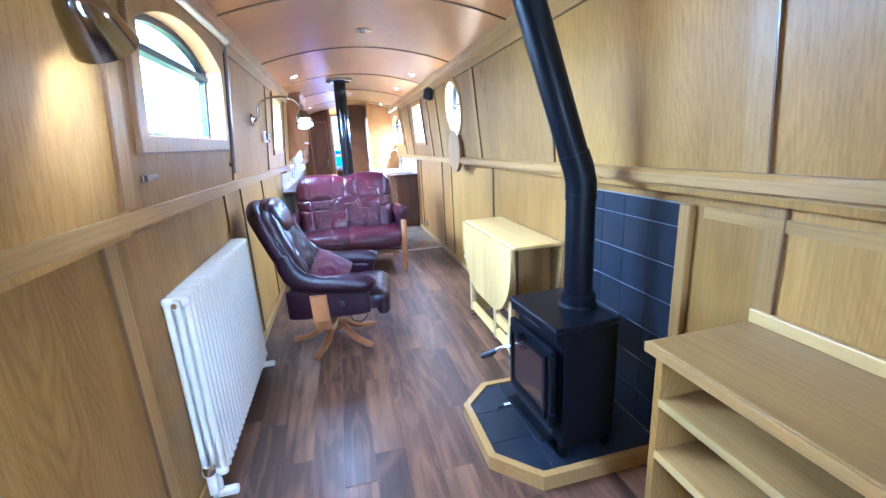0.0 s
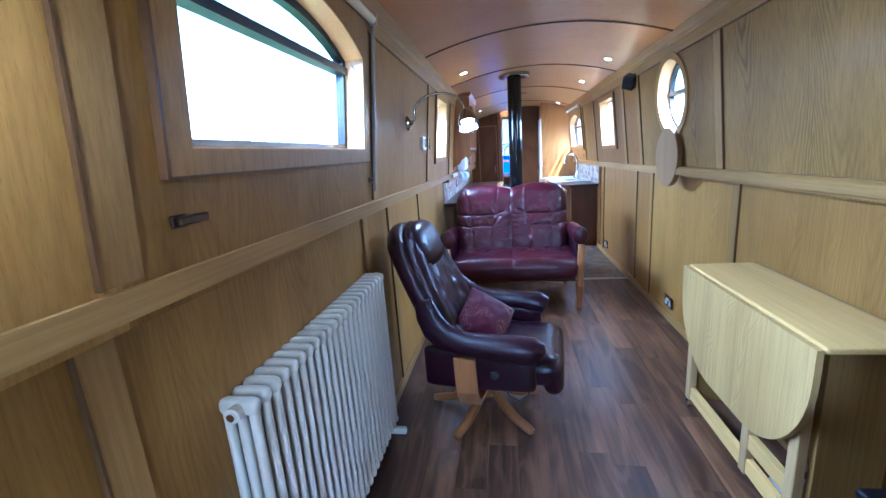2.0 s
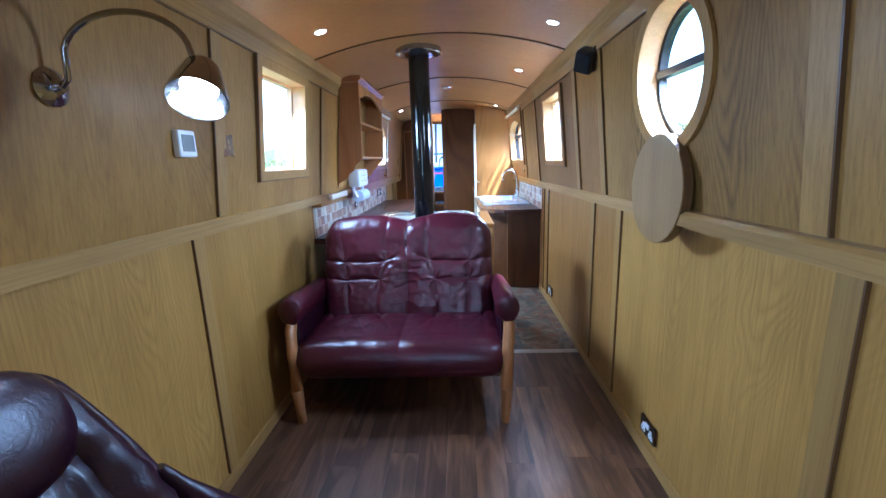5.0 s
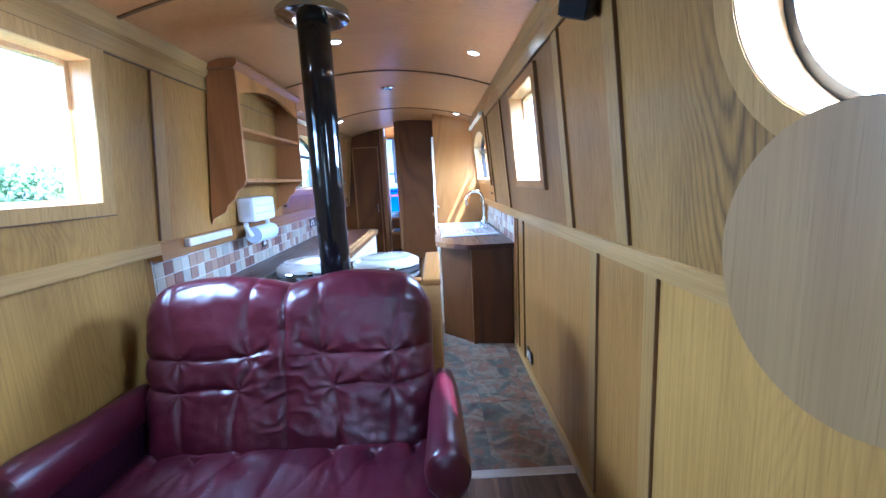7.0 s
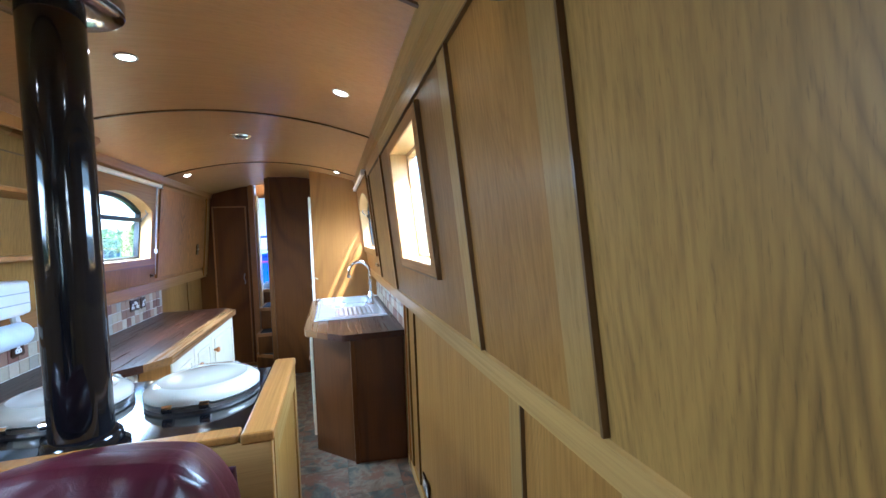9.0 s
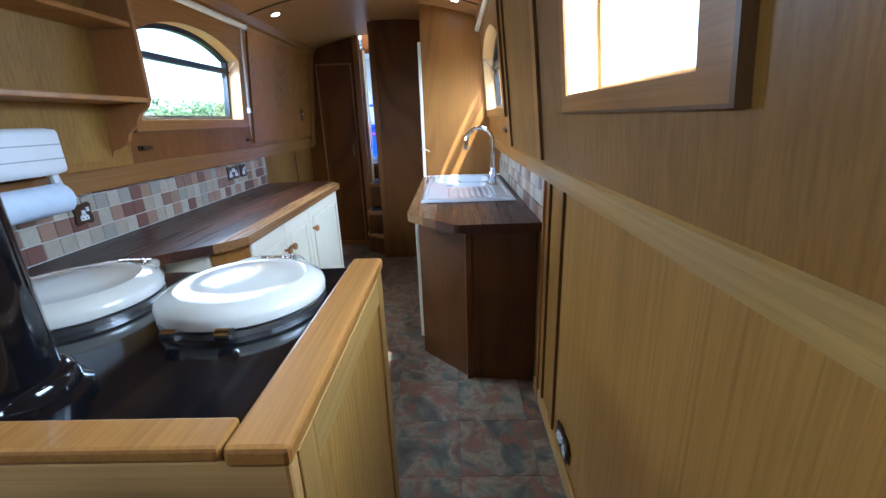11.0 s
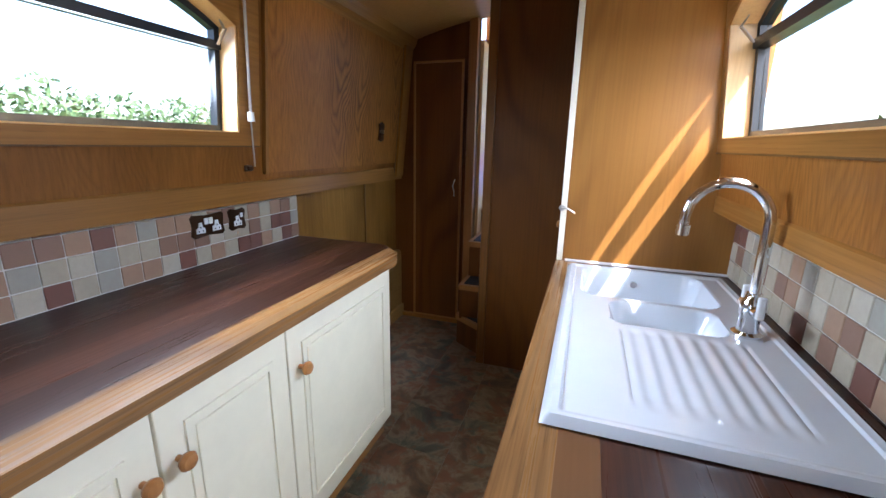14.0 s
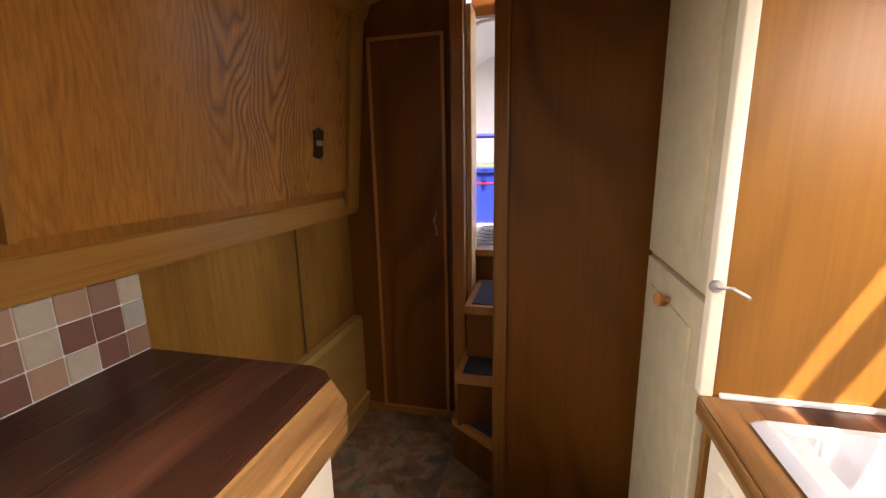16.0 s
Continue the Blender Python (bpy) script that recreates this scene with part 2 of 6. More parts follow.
def slate_material(name, tint):
    m = Nodes(name, 0.36, coat=0.1)
    v = m.coords((1, 1, 1))
    a = m.noise(v, 5.0, 5.0, 0.6, 0.6)
    b = m.noise(v, 11.0, 6.0, 0.65, 0.4)
    fine = m.noise(v, 60.0, 4.0, 0.6)
    c = m.ramp(a, [(0.30, (0.045, 0.052, 0.046)), (0.42, (0.17, 0.10, 0.055)), (0.50, (0.30, 0.24, 0.16)), (0.58, (0.12, 0.130, 0.100)), (0.72, (0.055, 0.038, 0.028))])
    c = m.mix(m.ramp(b, [(0.50, (0, 0, 0)), (0.60, (0.9, 0.9, 0.9))]), c, tint)
    c = m.mix(m.math("MULTIPLY", m.random(), 0.1), c, (0.035, 0.032, 0.030))
    c = m.mix(m.math("MULTIPLY", fine, 0.3), c, (0.02, 0.018, 0.016))
    m.color(c)
    m.rough(b, 0.26, 0.5)
    m.bump(m.math("ADD", a, m.math("MULTIPLY", fine, 0.3)), 0.22, 0.004)
    return m.mat


def leather(name, base, lit, scale=1.0):
    m = Nodes(name, 0.26, spec=0.48)
    v = m.coords((1, 1, 1), False)
    wear = m.noise(v, 3.5 * scale, 3.0, 0.5)
    grain = m.add("ShaderNodeTexVoronoi", Scale=420.0)
    m.link(v, grain.inputs["Vector"])
    crease = m.noise(v, 11.0 * scale, 3.0, 0.5, 0.8)
    ridge = m.math("ABSOLUTE", m.math("SUBTRACT", crease, 0.5))
    c = m.mix(m.ramp(wear, [(0.35, (0, 0, 0)), (0.75, (1, 1, 1))]), base, lit)
    m.color(c)
    m.rough(wear, 0.25, 0.38)
    fine = m.math("ABSOLUTE", m.math("SUBTRACT", m.noise(v, 34.0 * scale, 3.0, 0.6, 1.2), 0.5))
    h = m.math("ADD", m.math("MULTIPLY", grain.outputs["Distance"], 0.08), m.math("MULTIPLY", m.ramp(ridge, [(0.0, (0, 0, 0)), (0.09, (1, 1, 1))]), 0.5))
    h = m.math("ADD", h, m.math("MULTIPLY", m.ramp(fine, [(0.0, (0, 0, 0)), (0.10, (1, 1, 1))]), 0.22))
    m.bump(h, 0.22, 0.003)
    return m.mat


def paint(name, c, rough=0.4, metal=0.0, coat=0.0, vary=0.12, bump=0.05, scale=14.0, spec=0.5):
    m = Nodes(name, rough, metal, coat, spec)
    v = m.coords((1, 1, 1))
    a = m.noise(v, scale, 4.0, 0.6)
    f = m.noise(v, 130.0, 3.0)
    m.color(m.mix(m.ramp(a, [(0.35, (0, 0, 0)), (0.7, (1, 1, 1))]), c, tuple(x * (1 - vary) for x in c)))
    m.rough(a, max(rough - 0.06, 0.03), rough + 0.08)
    m.bump(f, bump, 0.001)
    return m.mat


PLANK = plank_material()
SLATE_FLOOR = slate_material("slate_vinyl", (0.24, 0.10, 0.05))
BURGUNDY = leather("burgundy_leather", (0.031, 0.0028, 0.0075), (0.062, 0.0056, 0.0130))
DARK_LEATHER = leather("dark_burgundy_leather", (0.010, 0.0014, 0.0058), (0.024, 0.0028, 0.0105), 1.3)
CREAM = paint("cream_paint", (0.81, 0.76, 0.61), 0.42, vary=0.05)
# darker cream for the tall cupboard's doors, standing in for their shade
SHADED_CREAM = paint("shaded_cream_paint", (0.54, 0.48, 0.32), 0.45, vary=0.15)
RAD = paint("radiator_enamel", (0.64, 0.615, 0.51), 0.35, vary=0.05)
CERAMIC = paint("white_ceramic", (0.64, 0.685, 0.74), 0.08, coat=0.6, vary=0.02, bump=0.0)
LID = paint("cream_enamel", (0.52, 0.49, 0.41), 0.1, coat=0.6, vary=0.03, bump=0.0)
BLACK_ENAMEL = paint("black_enamel", (0.004, 0.004, 0.005), 0.07, coat=0.0, bump=0.0)
IRON = paint("stove_iron", (0.005, 0.0055, 0.008), 0.36, vary=0.4, bump=0.2, spec=0.16)
SLATE = paint("black_slate", (0.018, 0.022, 0.031), 0.40, vary=0.35, bump=0.25, scale=7, spec=0.35)
GROUT = paint("pale_grout", (0.72, 0.71, 0.67), 0.8)
GREY_GROUT = paint("grey_grout", (0.28, 0.29, 0.30), 0.8)
# chrome darkened so that mirrored dark surroundings are part of its colour
LAMP_CHROME = paint("chrome_mirroring_dark", (0.42, 0.42, 0.44), 0.10, metal=1.0, vary=0.04, bump=0.0)
CHROME = paint("chrome", (0.80, 0.80, 0.81), 0.07, metal=1.0, vary=0.04, bump=0.0)
BRONZE = paint("bronze_plate", (0.09, 0.055, 0.035), 0.3, metal=0.9)
STEEL = paint("brushed_steel", (0.55, 0.54, 0.52), 0.3, metal=1.0)
WHITE = paint("white_plastic", (0.78, 0.79, 0.80), 0.35, vary=0.03)
PAPER = paint("blue_white_paper", (0.66, 0.74, 0.84), 0.9, vary=0.06, bump=0.3, scale=30)
BLACK = paint("black_plastic", (0.014, 0.014, 0.016), 0.45)
ALU = paint("black_window_frame", (0.018, 0.020, 0.024), 0.35, vary=0.3)
BLUE = paint("blue_boat_paint", (0.010, 0.035, 0.30), 0.3, coat=0.3)
CANVAS = paint("white_canvas", (0.80, 0.81, 0.83), 0.85, vary=0.06, bump=0.3, scale=4)
TREAD = paint("dark_tread_carpet", (0.030, 0.036, 0.050), 0.95, vary=0.4, bump=0.6, scale=60)
GRASS = paint("grass", (0.07, 0.12, 0.03), 0.9, vary=0.5, bump=0.5, scale=3)
LEAF = paint("leaves", (0.11, 0.18, 0.06), 0.6, vary=0.6, scale=2)
BARK = paint("bark", (0.10, 0.075, 0.05), 0.9, vary=0.5, bump=0.6, scale=20)
RENDER = paint("white_render", (0.75, 0.75, 0.72), 0.8, vary=0.1, scale=3)
RED = paint("red_paint", (0.45, 0.03, 0.03), 0.4)
ROPE = paint("grey_rope", (0.25, 0.24, 0.22), 0.9, vary=0.4, bump=0.6, scale=40)
BRASS = paint("brass", (0.60, 0.42, 0.16), 0.25, metal=1.0)


def glass_material():
    m = Nodes("window_glass")
    tr = m.t.nodes.new("ShaderNodeBsdfTransparent")
    gl = m.add("ShaderNodeBsdfGlossy", Roughness=0.02)
    lw = m.add("ShaderNodeLayerWeight", Blend=0.5)
    fr = m.math("MULTIPLY_ADD", m.math("POWER", lw.outputs["Facing"], 4.0), 0.45)
    m.t.nodes[-1].inputs[2].default_value = 0.04
    mx = m.t.nodes.new("ShaderNodeMixShader")
    m.link(fr, mx.inputs[0])
    m.link(tr.outputs[0], mx.inputs[1])
    m.link(gl.outputs[0], mx.inputs[2])
    m.link(mx.outputs[0], m.t.nodes["Material Output"].inputs[0])
    return m.mat


def glow_material(name, c, strength):
    m = Nodes(name)
    m.color(c)
    m.b.inputs["Emission Color"].default_value = (*c, 1)
    m.b.inputs["Emission Strength"].default_value = strength
    return m.mat


def mosaic_material():
    m = Nodes("stone_mosaic", 0.38)
    v = m.coords((1, 1, 1))
    c = m.ramp(m.random(), [(0.0, (0.47, 0.42, 0.31)), (0.20, (0.38, 0.37, 0.31)), (0.36, (0.54, 0.50, 0.39)), (0.56, (0.38, 0.24, 0.15)), (0.70, (0.17, 0.070, 0.050)), (0.86, (0.26, 0.150, 0.100)), (1.0, (0.15, 0.07, 0.06))])
    m.t.nodes[-1].color_ramp.interpolation = "CONSTANT"
    a = m.noise(v, 38.0, 5.0, 0.65)
    m.color(m.mix(m.math("MULTIPLY", a, 0.38), c, (0.18, 0.11, 0.08)))
    m.rough(a, 0.28, 0.55)
    m.bump(a, 0.15, 0.001)
    return m.mat


def cushion_material():
    m = Nodes("embroidered_satin", 0.55, spec=0.2)
    m.b.inputs["Sheen Weight"].default_value = 0.15
    v = m.coords((1, 1, 1))
    n = m.noise(v, 22.0, 2.0, 0.5, 2.5)
    line = m.math("ABSOLUTE", m.math("SUBTRACT", n, 0.5))
    region = m.noise(v, 7.0, 1.0)
    k = m.math("MULTIPLY", m.ramp(line, [(0.0, (1, 1, 1)), (0.022, (0, 0, 0))]), m.ramp(region, [(0.46, (0, 0, 0)), (0.52, (1, 1, 1))]))
    m.color(m.mix(k, (0.062, 0.0035, 0.016), (0.36, 0.20, 0.10)))
    m.bump(k, 0.4, 0.002)
    return m.mat


GLASS = glass_material()
GLOW = glow_material("lit_lamp", (1.0, 0.93, 0.80), 7.0)
MOSAIC = mosaic_material()
SATIN = cushion_material()


# ---- mesh helpers ----
def finish(name, bm, material, smooth=False):
    bmesh.ops.recalc_face_normals(bm, faces=bm.faces)
    me = bpy.data.meshes.new(name)
    bm.to_mesh(me)
    bm.free()
    me.materials.append(material)
    if smooth:
        for p in me.polygons:
            p.use_smooth = True
        me.set_sharp_from_angle(angle=radians(42))
    return me


def part(name, bm, material, parent=None, label="", smooth=False):
    ob = new(name, finish(name, bm, material, smooth))
    if parent is not None:
        ob.parent = parent
    if label:
        ob["label"] = label
    return ob


def thing(name, bm, material, label, category, group="", kind="", smooth=False):
    ob = new(name, finish(name, bm, material, smooth))
    return tagged(ob, label, category, group, kind)


def empty(name, label, category, at=(0, 0, 0), turn=0.0, group="", kind=""):
    ob = new(name)
    ob.matrix_basis = pose(*at, 0, 0, turn)
    return tagged(ob, label, category, group, kind)


def B():
    return bmesh.new()


def box(bm, lo, hi, bevel=0.0, seg=2, m=None):
    r = bmesh.ops.create_cube(bm, size=1.0)
    vs = r["verts"]
    for v in vs:
        v.co = Vector([lo[i] + (v.co[i] + 0.5) * (hi[i] - lo[i]) for i in range(3)])
    if bevel > 0:
        edges = list({e for v in vs for e in v.link_edges})
        faces = bmesh.ops.bevel(bm, geom=edges, offset=bevel, segments=seg, affect="EDGES", profile=0.5, clamp_overlap=True)
        vs = list({v for f in faces["faces"] for v in f.verts} | {v for v in vs if v.is_valid})
    if m is not None:
        bmesh.ops.transform(bm, matrix=m, verts=vs)
    return bm


def cyl(bm, a, b, r1, r2=None, n=20, caps=True):
    a, b = Vector(a), Vector(b)
    d = b - a
    m = Matrix.Translation((a + b) / 2) @ d.to_track_quat("Z", "Y").to_matrix().to_4x4()
    bmesh.ops.create_cone(bm, cap_ends=caps, segments=n, radius1=r1, radius2=r1 if r2 is None else r2, depth=d.length, matrix=m)
    return bm


def tube(bm, pts, r, n=10, flat=1.0, up=(0, 0, 1)):
    """A round or flattened bar along a line of points; r is one number or one per point."""
    pts = [Vector(p) for p in pts]
    rings = []
    for i, p in enumerate(pts):
        d = (pts[min(i + 1, len(pts) - 1)] - pts[max(i - 1, 0)]).normalized()
        side = d.cross(Vector(up))
        side = side.normalized() if side.length > 1e-4 else Vector((1, 0, 0))
        top = side.cross(d).normalized()
        rr = r[i] if isinstance(r, (list, tuple)) else r
        rings.append([bm.verts.new(p + side * rr * math.cos(6.2832 * k / n) + top * rr * flat * math.sin(6.2832 * k / n)) for k in range(n)])
    for a, b in zip(rings, rings[1:]):
        for k in range(n):
            bm.faces.new((a[k], a[(k + 1) % n], b[(k + 1) % n], b[k]))
    bm.faces.new(rings[0][::-1])
    bm.faces.new(rings[-1])
    return bm


def lathe(bm, profile, at=(0, 0, 0), n=28, m=None):
    """A turned form about z from (radius, height) points."""
    rings = []
    for r, z in profile:
        ring = [Vector((r * math.cos(6.2832 * k / n), r * math.sin(6.2832 * k / n), z)) for k in range(n)]
        rings.append([bm.verts.new((m @ p) if m is not None else p + Vector(at)) for p in ring])
    for a, b in zip(rings, rings[1:]):
        for k in range(n):
            bm.faces.new((a[k], a[(k + 1) % n], b[(k + 1) % n], b[k]))
    bm.faces.new(rings[0][::-1])
    bm.faces.new(rings[-1])
    return bm


def prism(bm, poly, lo, hi, axis="z", shape=None):
    """A flat outline pushed along an axis from lo to hi. shape(u, v, w) may place the points freely."""
    put = shape or {"z": lambda u, v, w: (u, v, w), "y": lambda u, v, w: (u, w, v), "x": lambda u, v, w: (w, u, v)}[axis]
    a = [bm.verts.new(put(u, v, lo)) for u, v in poly]
    b = [bm.verts.new(put(u, v, hi)) for u, v in poly]
    bm.faces.new(a[::-1])
    bm.faces.new(b)
    for i in range(len(poly)):
        j = (i + 1) % len(poly)
        bm.faces.new((a[i], a[j], b[j], b[i]))
    return bm


def ring(bm, outer, inner, lo, hi, shape):
    n = len(outer)
    rows = [[bm.verts.new(shape(u, v, w)) for u, v in line] for line in (outer, inner) for w in (lo, hi)]
    o0, o1, i0, i1 = rows
    for k in range(n):
        j = (k + 1) % n
        bm.faces.new((o0[k], o0[j], o1[j], o1[k]))
        bm.faces.new((i0[k], i0[j], i1[j], i1[k]))
        bm.faces.new((o0[k], o0[j], i0[j], i0[k]))
        bm.faces.new((o1[k], o1[j], i1[j], i1[k]))
    return bm


def soft(bm, centre, size, r, n=14, swell=None, m=None):
    """A padded block: a fine box with round edges, swollen by swell(x, y, z in -1..1) metres outwards."""
    h = Vector(size) / 2
    grid = [-1 + 2 * i / n for i in range(n + 1)]
    seen = {}
    def vert(c):
        key = tuple(round(x, 4) for x in c)
        if key not in seen:
            p = Vector([c[i] * h[i] for i in range(3)])
            q = Vector([max(-(h[i] - r), min(h[i] - r, p[i])) for i in range(3)])
            d = p - q
            nrm = d.normalized() if d.length > 1e-6 else Vector((0, 0, 1))
            p = q + nrm * r
            if swell:
                p += nrm * swell(*c)
            p += Vector(centre)
            seen[key] = bm.verts.new(m @ p if m is not None else p)
        return seen[key]
    for ax in range(3):
        for s in (-1, 1):
            for i in range(n):
                for j in range(n):
                    c = []
                    for di, dj in ((0, 0), (1, 0), (1, 1), (0, 1)):
                        p = [0, 0, 0]
                        p[ax], p[(ax + 1) % 3], p[(ax + 2) % 3] = s, grid[i + di], grid[j + dj]
                        c.append(vert(p))
                    bm.faces.new(c)
    return bm


# ---- the hull: section and helpers ----
TOP = 2.00
Y0, Y1 = -0.70, 9.72


def gun_hi(y):
    """The top of the gunwale rail, which rises a little towards the bow."""
    return 1.168 + 0.0095 * max(0.0, 6.5 - y)


def gun_lo(y):
    return gun_hi(y) - 0.062


def wall_x(side, z):
    """The inner face of the cabin side above the gunwale, which leans inwards."""
    return 0.852 - (z - 1.17) * 0.092 if side > 0 else -0.888 + (z - 1.17) * 0.095


LOW = {1: 0.935, -1: -0.952}


def skin(side):
    return lambda y, z, w: (wall_x(side, z) + side * w, y, z)


def low(side):
    return lambda y, z, w: (LOW[side] + side * w, y, z)


def roof_z(x):
    return 2.135 - 0.132 * ((x + 0.018) / 0.79) ** 2


def rect(y0, z0, y1, z1):
    return [(y0, z0), (y1, z0), (y1, z1), (y0, z1)]


def arch(y0, z0, y1, spring, apex, n=16, inset=0.0):
    """A window outline with a shallow curved head."""
    y0, y1, z0, spring, apex = y0 + inset, y1 - inset, z0 + inset, spring - inset * 0.4, apex - inset
    c = (y0 + y1) / 2
    head = [(y0 + (y1 - y0) * k / n, spring + (apex - spring) * (1 - abs(2 * k / n - 1) ** 2.2)) for k in range(n + 1)]
    return [(y0, z0), (y1, z0)] + head[::-1]


def circle(y, z, r, n=40):
    return [(y + r * math.cos(6.2832 * k / n), z + r * math.sin(6.2832 * k / n)) for k in range(n)]


def holed(bm, y0, y1, z0, z1, outline, lo, hi, shape):
    """A board from y0 to y1 and z0 to z1 with an opening, in pieces round it."""
    ys = [p[0] for p in outline]
    zs = [p[1] for p in outline]
    a, b, c = min(ys), max(ys), min(zs)
    if a > y0 + 1e-4:
        prism(bm, rect(y0, z0, a, z1), lo, hi, shape=shape)
    if y1 > b + 1e-4:
        prism(bm, rect(b, z0, y1, z1), lo, hi, shape=shape)
    mid = (min(zs) + max(zs)) / 2
    upper = sorted({(round(y, 5), round(z, 5)) for y, z in outline if z >= mid - 1e-6})
    lower = sorted({(round(y, 5), round(z, 5)) for y, z in outline if z <= mid + 1e-6})
    prism(bm, upper + [(b, z1), (a, z1)], lo, hi, shape=shape)
    prism(bm, [(a, z0), (b, z0)] + lower[::-1], lo, hi, shape=shape)
    return bm


# ---- openings ----
L1 = arch(1.95, 1.42, 2.935, 1.765, 1.865)
L3 = arch(7.20, 1.352, 8.165, 1.715, 1.825)
R3 = arch(7.57, 1.358, 8.585, 1.715, 1.825)
L2 = rect(4.785, 1.357, 5.34, 1.84)
R2 = rect(5.765, 1.354, 6.312, 1.820)
PORT_Y, PORT_Z, PORT_R = 4.280, 1.645, 0.227
PORT = circle(PORT_Y, PORT_Z, PORT_R)

# ---- cabin sides ----
wall_right = thing("wall_right", prism(B(), rect(Y0, -0.05, Y1, 1.14), 0.012, 0.06, shape=low(1)), OAK, "oak-panelled cabin side with a raised gunwale rail", "wall", kind="structure")
wall_left = thing("wall_left", prism(B(), rect(Y0, -0.05, Y1, 1.14), 0.012, 0.06, shape=low(-1)), OAK, "oak-panelled cabin side with a raised gunwale rail", "wall", kind="structure")
UPPER = {
    1: [(Y0, 0.20), (0.20, 1.32), (1.32, 2.48), (2.48, 3.66), (3.66, 4.97, PORT), (4.97, 5.41), (5.41, 6.70, R2), (6.70, 7.42), (7.42, 8.64, R3), (8.64, Y1)],
    -1: [(Y0, 0.60), (0.60, 1.78), (1.78, 3.08, L1), (3.08, 4.42), (4.42, 5.68, L2), (5.68, 6.42), (6.42, 7.12), (7.12, 8.29, L3), (8.29, 9.60), (9.60, Y1)],
}
LOWER = {1: [Y0, 0.20, 1.32, 2.48, 3.65, 4.96, 5.385, 6.72, 6.91, Y1], -1: [Y0, 0.60, 1.76, 3.085, 3.50, 4.335, 5.62, Y1]}
for side, wall in ((1, wall_right), (-1, wall_left)):
    for y0, y1, *hole in UPPER[side]:
        bm = B()
        if hole:
            holed(bm, y0, y1, 1.135, TOP + 0.07, hole[0], 0.0, 0.10, skin(side))
        else:
            prism(bm, rect(y0, 1.135, y1, TOP + 0.07), 0.0, 0.10, shape=skin(side))
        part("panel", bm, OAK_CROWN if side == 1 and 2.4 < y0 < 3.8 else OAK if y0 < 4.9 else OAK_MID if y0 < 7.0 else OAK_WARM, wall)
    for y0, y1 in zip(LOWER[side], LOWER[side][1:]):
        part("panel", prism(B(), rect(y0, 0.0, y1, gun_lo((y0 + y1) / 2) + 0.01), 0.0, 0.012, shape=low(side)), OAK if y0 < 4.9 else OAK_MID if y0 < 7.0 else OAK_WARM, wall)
    # the gunwale rail, a deep shelf edge over the lower panels
    front = {1: 0.846, -1: -0.882}[side]
    back = LOW[side] + side * 0.06
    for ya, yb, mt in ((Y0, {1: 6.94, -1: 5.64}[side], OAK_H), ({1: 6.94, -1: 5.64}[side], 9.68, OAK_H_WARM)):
        bm = B()
        ends = []
        for y in (ya, yb):
            lo_, hi_ = gun_hi(y) - (0.090 if side < 0 and mt is OAK_H_WARM else 0.062), gun_hi(y)
            ends.append([bm.verts.new((x, y, z)) for x, z in ((front, lo_), (back, lo_), (back, hi_), (front + side * 0.012, hi_), (front, hi_ - 0.012))])
        for k in range(5):
            bm.faces.new((ends[0][k], ends[0][(k + 1) % 5], ends[1][(k + 1) % 5], ends[1][k]))
        bm.faces.new(ends[0])
        bm.faces.new(ends[1])
        part("rail", bm, mt, wall)
    part("skirting", box(B(), (min(LOW[side], LOW[side] - side * 0.014), Y0, 0.0), (max(LOW[side], LOW[side] - side * 0.014), {1: 7.05, -1: 5.66}[side], 0.065), 0.004), OAK_H, wall)
    part("cornice", prism(B(), [(wall_x(side, 1.945), 1.945), (wall_x(side, 1.945) - side * 0.022, 1.965), (wall_x(side, 2.0) - side * 0.034, 2.012), (wall_x(side, 2.02), 2.03)], Y0, 6.67, "y"), OAK_H, wall)
    part("cornice", prism(B(), [(wall_x(side, 1.945), 1.945), (wall_x(side, 1.945) - side * 0.022, 1.965), (wall_x(side, 2.0) - side * 0.034, 2.012), (wall_x(side, 2.02), 2.03)], 6.67, Y1, "y"), OAK_H_WARM, wall)
UP_STILES = {1: [0.20, 1.29, 2.45, 3.62, 4.92, 5.37, 6.67, 7.385], -1: [0.60, 1.74, 3.05, 4.384, 5.645]}
LOW_STILES = {1: [0.20, 1.29, 2.445, 3.615, 4.925, 5.35, 6.68, 6.88], -1: [0.60, 1.725, 3.05, 3.47, 4.30]}
for side, wall in ((1, wall_right), (-1, wall_left)):
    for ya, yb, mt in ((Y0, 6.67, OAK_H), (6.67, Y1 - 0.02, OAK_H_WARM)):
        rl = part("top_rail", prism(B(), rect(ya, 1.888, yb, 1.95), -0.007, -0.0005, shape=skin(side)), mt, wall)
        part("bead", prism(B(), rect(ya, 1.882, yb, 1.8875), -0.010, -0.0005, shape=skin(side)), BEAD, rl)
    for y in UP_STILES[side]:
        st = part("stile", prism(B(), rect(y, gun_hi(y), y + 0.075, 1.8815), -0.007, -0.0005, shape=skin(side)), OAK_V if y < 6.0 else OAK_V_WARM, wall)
        part("bead", prism(B(), rect(y - 0.006, gun_hi(y), y - 0.0005, 1.8815), -0.011, -0.0005, shape=skin(side)), BEAD, st)
    for y in LOW_STILES[side]:
        st = part("stile", prism(B(), rect(y, 0.065, y + 0.07, gun_lo(y)), -0.007, -0.0005, shape=low(side)), OAK_V if y < 6.0 else OAK_V_WARM, wall)
        part("bead", prism(B(), rect(y - 0.006, 0.065, y - 0.0005, gun_lo(y)), -0.011, -0.0005, shape=low(side)), BEAD, st)

